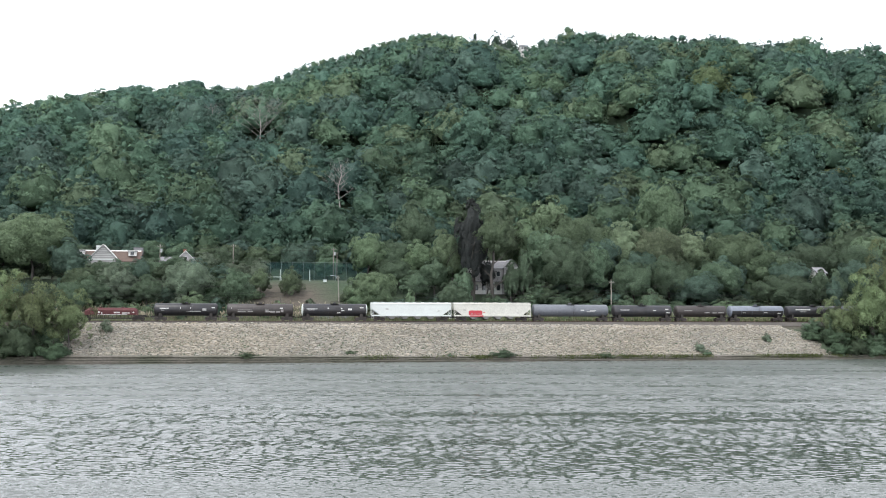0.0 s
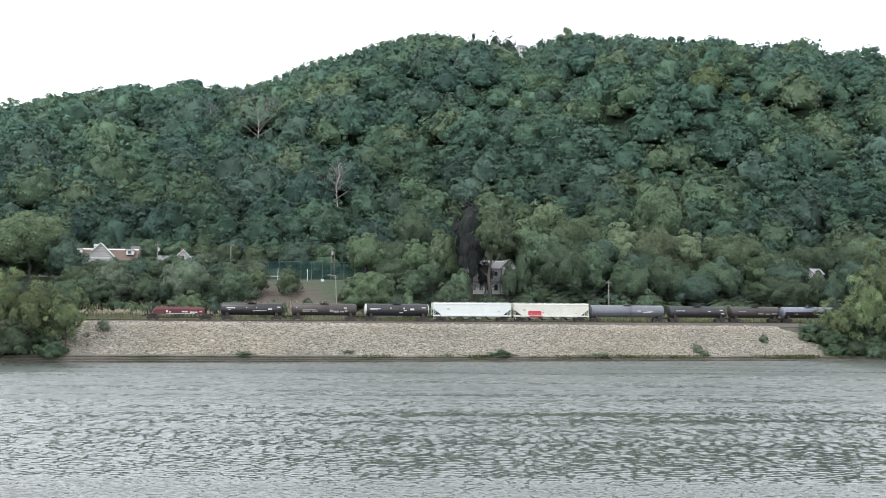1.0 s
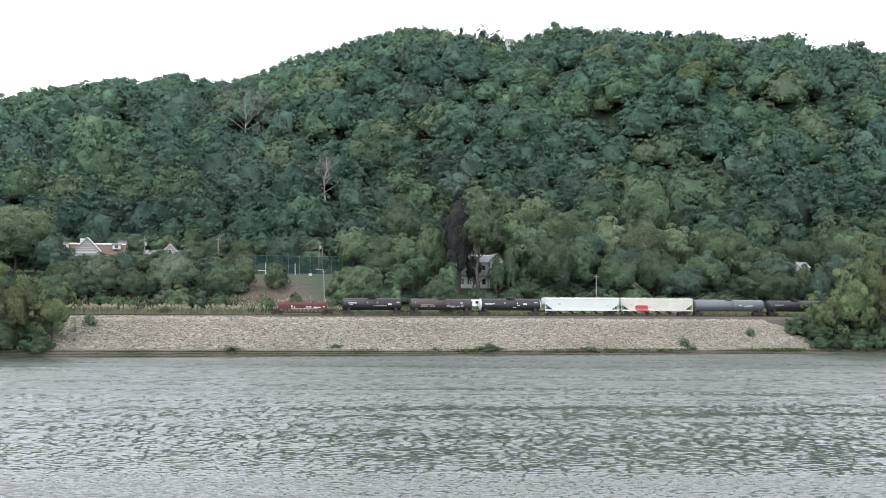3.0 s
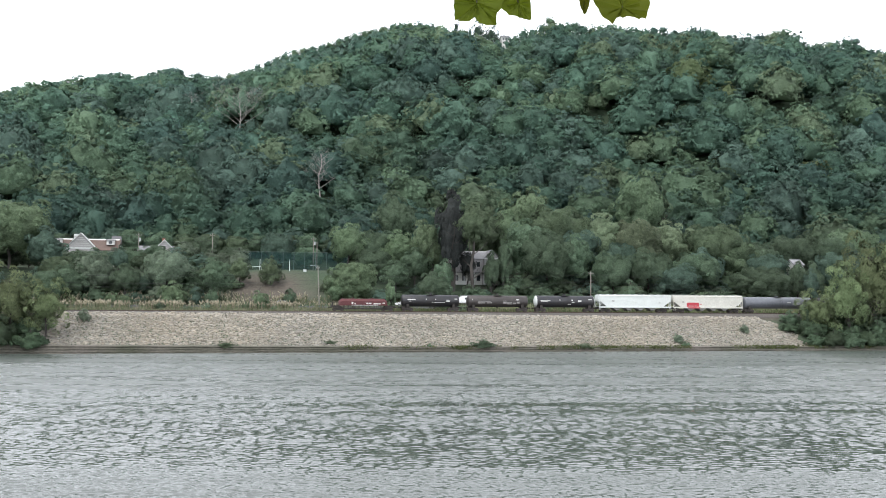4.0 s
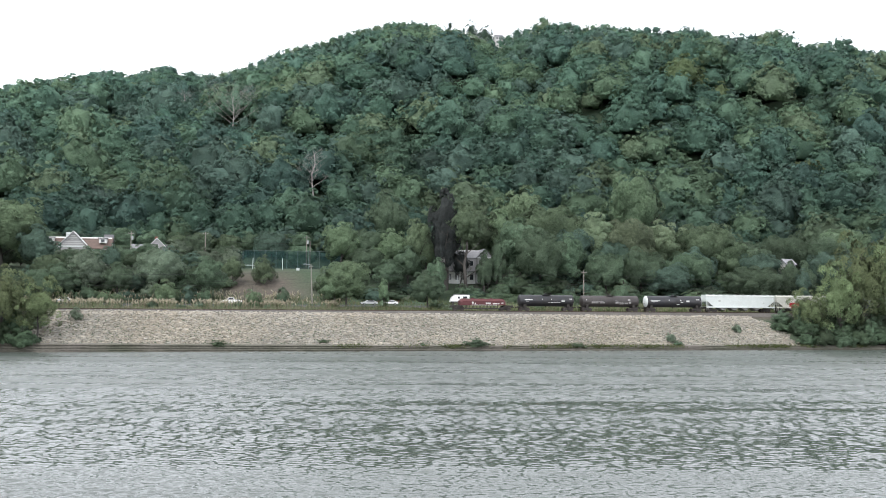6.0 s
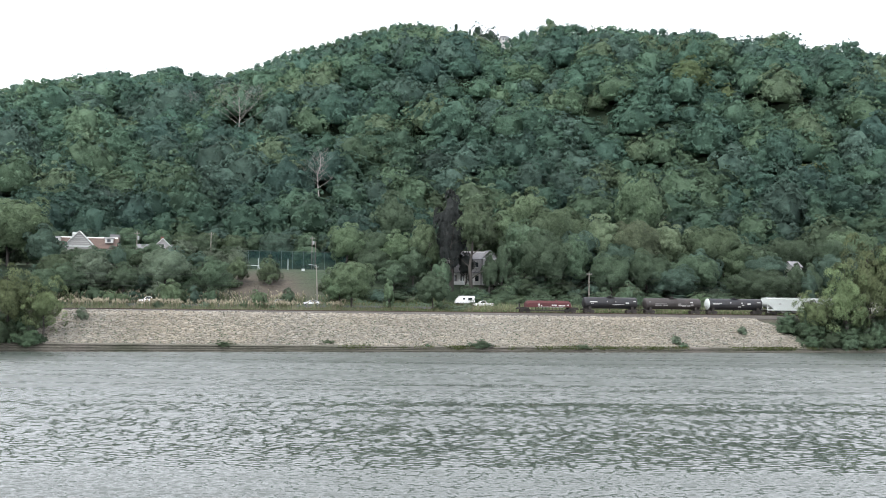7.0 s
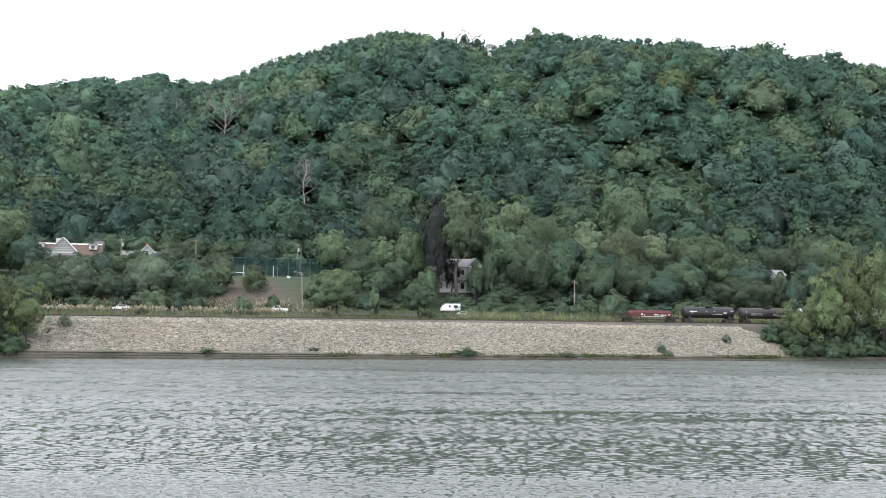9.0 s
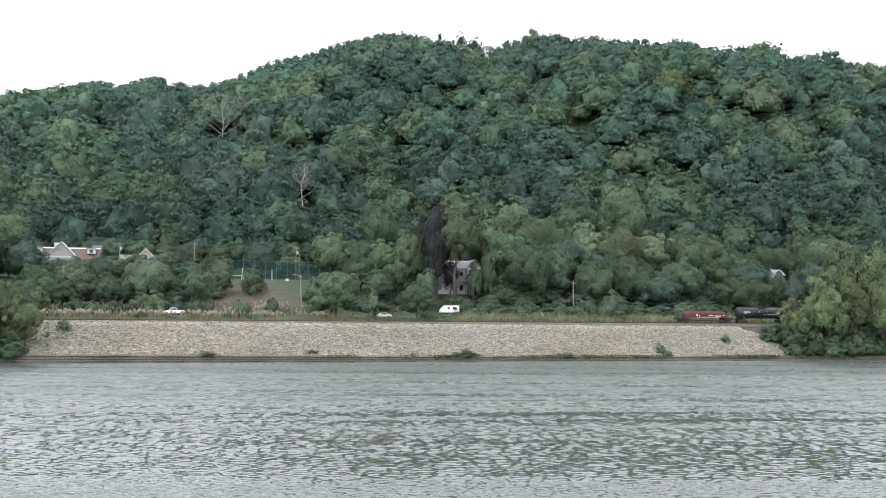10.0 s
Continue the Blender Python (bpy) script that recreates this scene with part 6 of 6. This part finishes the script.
# ---- grass and reeds between railway and road ----
def grasses():
    rng = np.random.default_rng(21)
    n = 70000
    S = rng.uniform(-130, 150, n)
    D = np.where(rng.random(n) < 0.8, rng.uniform(5.0, 19.6, n), rng.uniform(34.5, 44, n))
    clump = wavy(S * 7, D * 9) + 0.5 * wavy(S * 23, D * 19, 2.0)
    keep = rng.random(n) < 0.55 + 0.5 * clump
    S, D, clump = S[keep], D[keep], clump[keep]
    n = len(S)
    Z = ground_z(S, D)
    reed = (S < -25 + 15 * clump) & (rng.random(n) < 0.24 + 0.4 * clump) & (D > 13)
    h = np.where(reed, rng.uniform(1.5, 2.5, n), rng.uniform(0.5, 1.25, n) * (1 + 0.4 * clump) * np.interp(D, (8, 15, 20, 34), (0.8, 1.15, 1.15, 0.8)))
    weed = (S > 14 + 6 * clump) & (D < 21) & (D > 7)
    h = np.where(weed, rng.uniform(1.0, 2.3, n) * (1 + 0.3 * clump), h)
    w = np.where(reed, 0.09, np.where(weed, 0.24, 0.13)) * rng.uniform(0.6, 1.4, n)
    a = rng.uniform(0, 6.283, n)
    lean = rng.normal(0, 0.22, (n, 2)) * h[:, None]
    base = np.stack([S, D, Z - 0.1], 1)
    side = np.stack([np.cos(a), np.sin(a), 0 * a], 1) * w[:, None]
    tip = base + np.concatenate([lean, (h + 0.1)[:, None]], 1)
    part_way = np.where(reed, 0.78, 0.55)
    mid = base + np.concatenate([lean * (part_way * 0.6)[:, None], (h * part_way)[:, None]], 1)
    plume = np.where(reed, 1.9, 0.15)[:, None]
    quad = np.stack([base - side, base + side, mid + side, mid - side], 1)
    top = np.stack([mid - side * plume, mid + side * plume, tip + side * plume * 0.5, tip - side * plume * 0.5], 1)
    green = np.array([(0.72, 0.92, 0.66), (0.95, 1.0, 0.85), (1.15, 1.08, 1.0), (0.6, 0.8, 0.52)])[rng.choice(4, n, p=[0.33, 0.30, 0.17, 0.20])]
    green = np.where(weed[:, None], green * (1.3 + 0.6 * clump[:, None]) * np.array([1.22, 1.16, 1.35]), green)
    # drier towards the reeds
    green = green * np.stack([np.interp(S, (-30, 5), (1.68, 1.1)), np.interp(S, (-30, 5), (1.52, 1.08)), np.interp(S, (-30, 5), (1.95, 1.1))], 1)
    head = np.where(reed[:, None], np.array([2.7, 2.35, 2.8]), green)
    V = np.concatenate([quad, top], 1).reshape(-1, 3)
    x, y = V[:, 0].copy(), V[:, 1].copy()
    V[:, 0], V[:, 1] = x * TC - y * TS, Y0 + x * TS + y * TC
    C = np.concatenate([np.repeat(green[:, None], 4, 1), np.repeat(head[:, None], 4, 1)], 1).reshape(-1, 3)
    me = array_mesh("tall_grass", V, [np.arange(len(V)).reshape(-1, 4)], M_GRASS, C)
    tagged(new("tall_grass", me), "tall dry grass, weeds and pinkish reeds beside the railway", "grass", kind="stuff")


grasses()


# ---- dead trees on the hill ----
def dead_tree(s, d, height, spread, seed, start, label):
    root = thing("dead_tree", at(s, d, float(ground_z(s, d))), label, "tree", "dead trees")
    bm = limbs(bmesh.new(), seed, height, height * 0.016 + 0.08, 22, spread, start, 2)
    part("bare_crown", bm, M_DEADWOOD, root)


dead_tree(-45.5, 252, 19.0, 17.0, 3, 0.22, "bare grey dead tree with spreading branches")
dead_tree(-12.4, 168, 22.0, 7.0, 9, 0.35, "slender bare dead tree")
dead_tree(-71, 288, 12.5, 7, 14, 0.35, "bare brownish dead tree")


# ---- leaves of a branch over the camera ----
LOBED = [(-62, 64), (-60, 46), (-61, 36), (-58, 9), (-45, 7), (-32, 9), (-23, 14), (-13, 3), (-2, 0), (15, 1), (16, 10), (17, 23), (25, 31), (34, 50), (44, 90), (12, 124), (-30, 128), (-66, 112), (-80, 84)]
NARROW = [(25, 32), (37, 19), (48, 16), (58, 14), (66, 12), (79, 10), (77, 24), (75, 46), (66, 62), (72, 84), (52, 112), (34, 92), (30, 54)]
BROAD = [(0, 0), (6, 12), (13, 11), (26, 14), (38, 12), (46, 8), (59, 11), (63, 26), (68, 52), (52, 84), (16, 96), (-24, 86), (-40, 52), (-26, 26), (-19, 14)]
SMALL = [(-50, 17), (-45, 26), (-42, 42), (-50, 62), (-63, 46), (-56, 26)]


def branch(leaves, seed):
    root = thing("leafy_twig", pose(0.1, 1.7, 10.5), "hanging twig with broad green lobed leaves over the bank", "branch")
    rng = random.Random(seed)
    for out in leaves:
        cx, cz = sum(p[0] for p in out) / len(out), sum(p[1] for p in out) / len(out)
        # a scalloped rim, then rings towards a low rib in the middle
        rim = []
        for (ax, az), (bx, bz) in zip(out, out[1:] + out[:1]):
            for k in range(3):
                f = k / 3 + rng.uniform(-0.08, 0.08) * (k > 0)
                rim.append((ax + (bx - ax) * f + rng.uniform(-1.2, 1.2), az + (bz - az) * f + rng.uniform(-1.2, 1.2)))
        n = len(rim)
        bm = bmesh.new()
        rings = []
        for share, deep in ((1.0, 0.0), (0.66, 0.006), (0.33, 0.009)):
            rings.append([bm.verts.new(((cx + (px - cx) * share) / 1000, deep + rng.uniform(-0.0035, 0.0035), (cz + (pz - cz) * share) / 1000)) for px, pz in rim])
        c = bm.verts.new((cx / 1000, 0.011, cz / 1000))
        for a, b in zip(rings, rings[1:]):
            for i in range(n):
                j = (i + 1) % n
                bm.faces.new((a[i], a[j], b[j], b[i]))
        for i in range(n):
            bm.faces.new((rings[-1][i], rings[-1][(i + 1) % n], c))
        leaf = part("leaf", bm, M_TWIGLEAF, root, smooth=True)
        part("leaf_stalk", rod(bmesh.new(), (cx / 1000, 0.012, cz / 1000), (0.01, 0.012, 0.24), 0.0016, 6, 0.0022), M_BARK, leaf)
    part("stem", rod(bmesh.new(), (0.01, 0.012, 0.23), (-0.02, 0.012, 0.55), 0.003, 6, 0.004), M_BARK, root)
    return root


twig = branch((LOBED, NARROW), 4)
side_twig = branch((BROAD, SMALL), 7)


# ---- what moves ----
def motions():
    for car, s in MOVERS:
        walk(car, [(t, at(s + 15.667 * t + 0.005 * t * t, 0, RAIL)) for t in (0, 2, 4, 6, 8, 10)])
    turn = 15.667 / 0.49 / FPS
    for ws, k in WHEELSETS:
        walk(ws, [(f / FPS, pose(k, 0, 0.455, 0, math.degrees(turn * f), 0)) for f in range(0, 10 * FPS + 1)])
    for car, s, v, lane in CARS:
        walk(car, [(t, at(s + v * t, lane, 10.16 if lane > 25 else 9.62)) for t in (0, 2, 4, 6, 8, 10)])
    # the twigs swing into view and out again in the wind
    walk(twig, [(t, pose(x, y, z, 0, 0, -1.2)) for t, x, y, z in (
        (0, 0.1029, 1.700, 10.5477),
        (2.7, 0.1129, 1.700, 10.5377),
        (3.3, 0.1229, 1.700, 10.5177),
        (3.6, 0.1329, 1.700, 10.4877),
        (3.8, 0.1329, 1.700, 10.4377),
        (3.9, 0.1127, 1.700, 10.4018),
        (4.0, 0.1116, 1.700, 10.4019),
        (4.1, 0.0607, 1.700, 10.4157),
        (4.2, 0.0560, 1.700, 10.4279),
        (4.3, 0.0665, 1.700, 10.4219),
        (4.4, 0.1132, 1.700, 10.4400),
        (4.5, 0.0996, 1.700, 10.4265),
        (4.6, 0.1381, 1.700, 10.4367),
        (4.7, 0.1481, 1.700, 10.4667),
        (4.9, 0.1431, 1.700, 10.4967),
        (5.7, 0.1381, 1.700, 10.5217),
        (10, 0.1531, 1.700, 10.5467))])
    walk(side_twig, [(t, pose(x, y, z, 0, 0, -1.2)) for t, x, y, z in (
        (0, 0.4096, 1.700, 10.5521),
        (2.7, 0.4096, 1.700, 10.5421),
        (3.3, 0.3996, 1.700, 10.5121),
        (3.6, 0.3896, 1.700, 10.4771),
        (3.8, 0.3796, 1.700, 10.4421),
        (3.9, 0.3591, 1.700, 10.4246),
        (4.0, 0.3356, 1.700, 10.4071),
        (4.1, 0.3068, 1.700, 10.4134),
        (4.2, 0.2891, 1.700, 10.4360),
        (4.3, 0.2703, 1.700, 10.4299),
        (4.4, 0.2941, 1.700, 10.4409),
        (4.5, 0.3141, 1.700, 10.4709),
        (4.7, 0.3241, 1.700, 10.4909),
        (5.7, 0.3141, 1.700, 10.5259),
        (10, 0.3241, 1.700, 10.5509))])
    walk(water, [(0, pose(0, 0, 0)), (10, pose(2.5 * TC, 2.5 * TS, 0))])


motions()
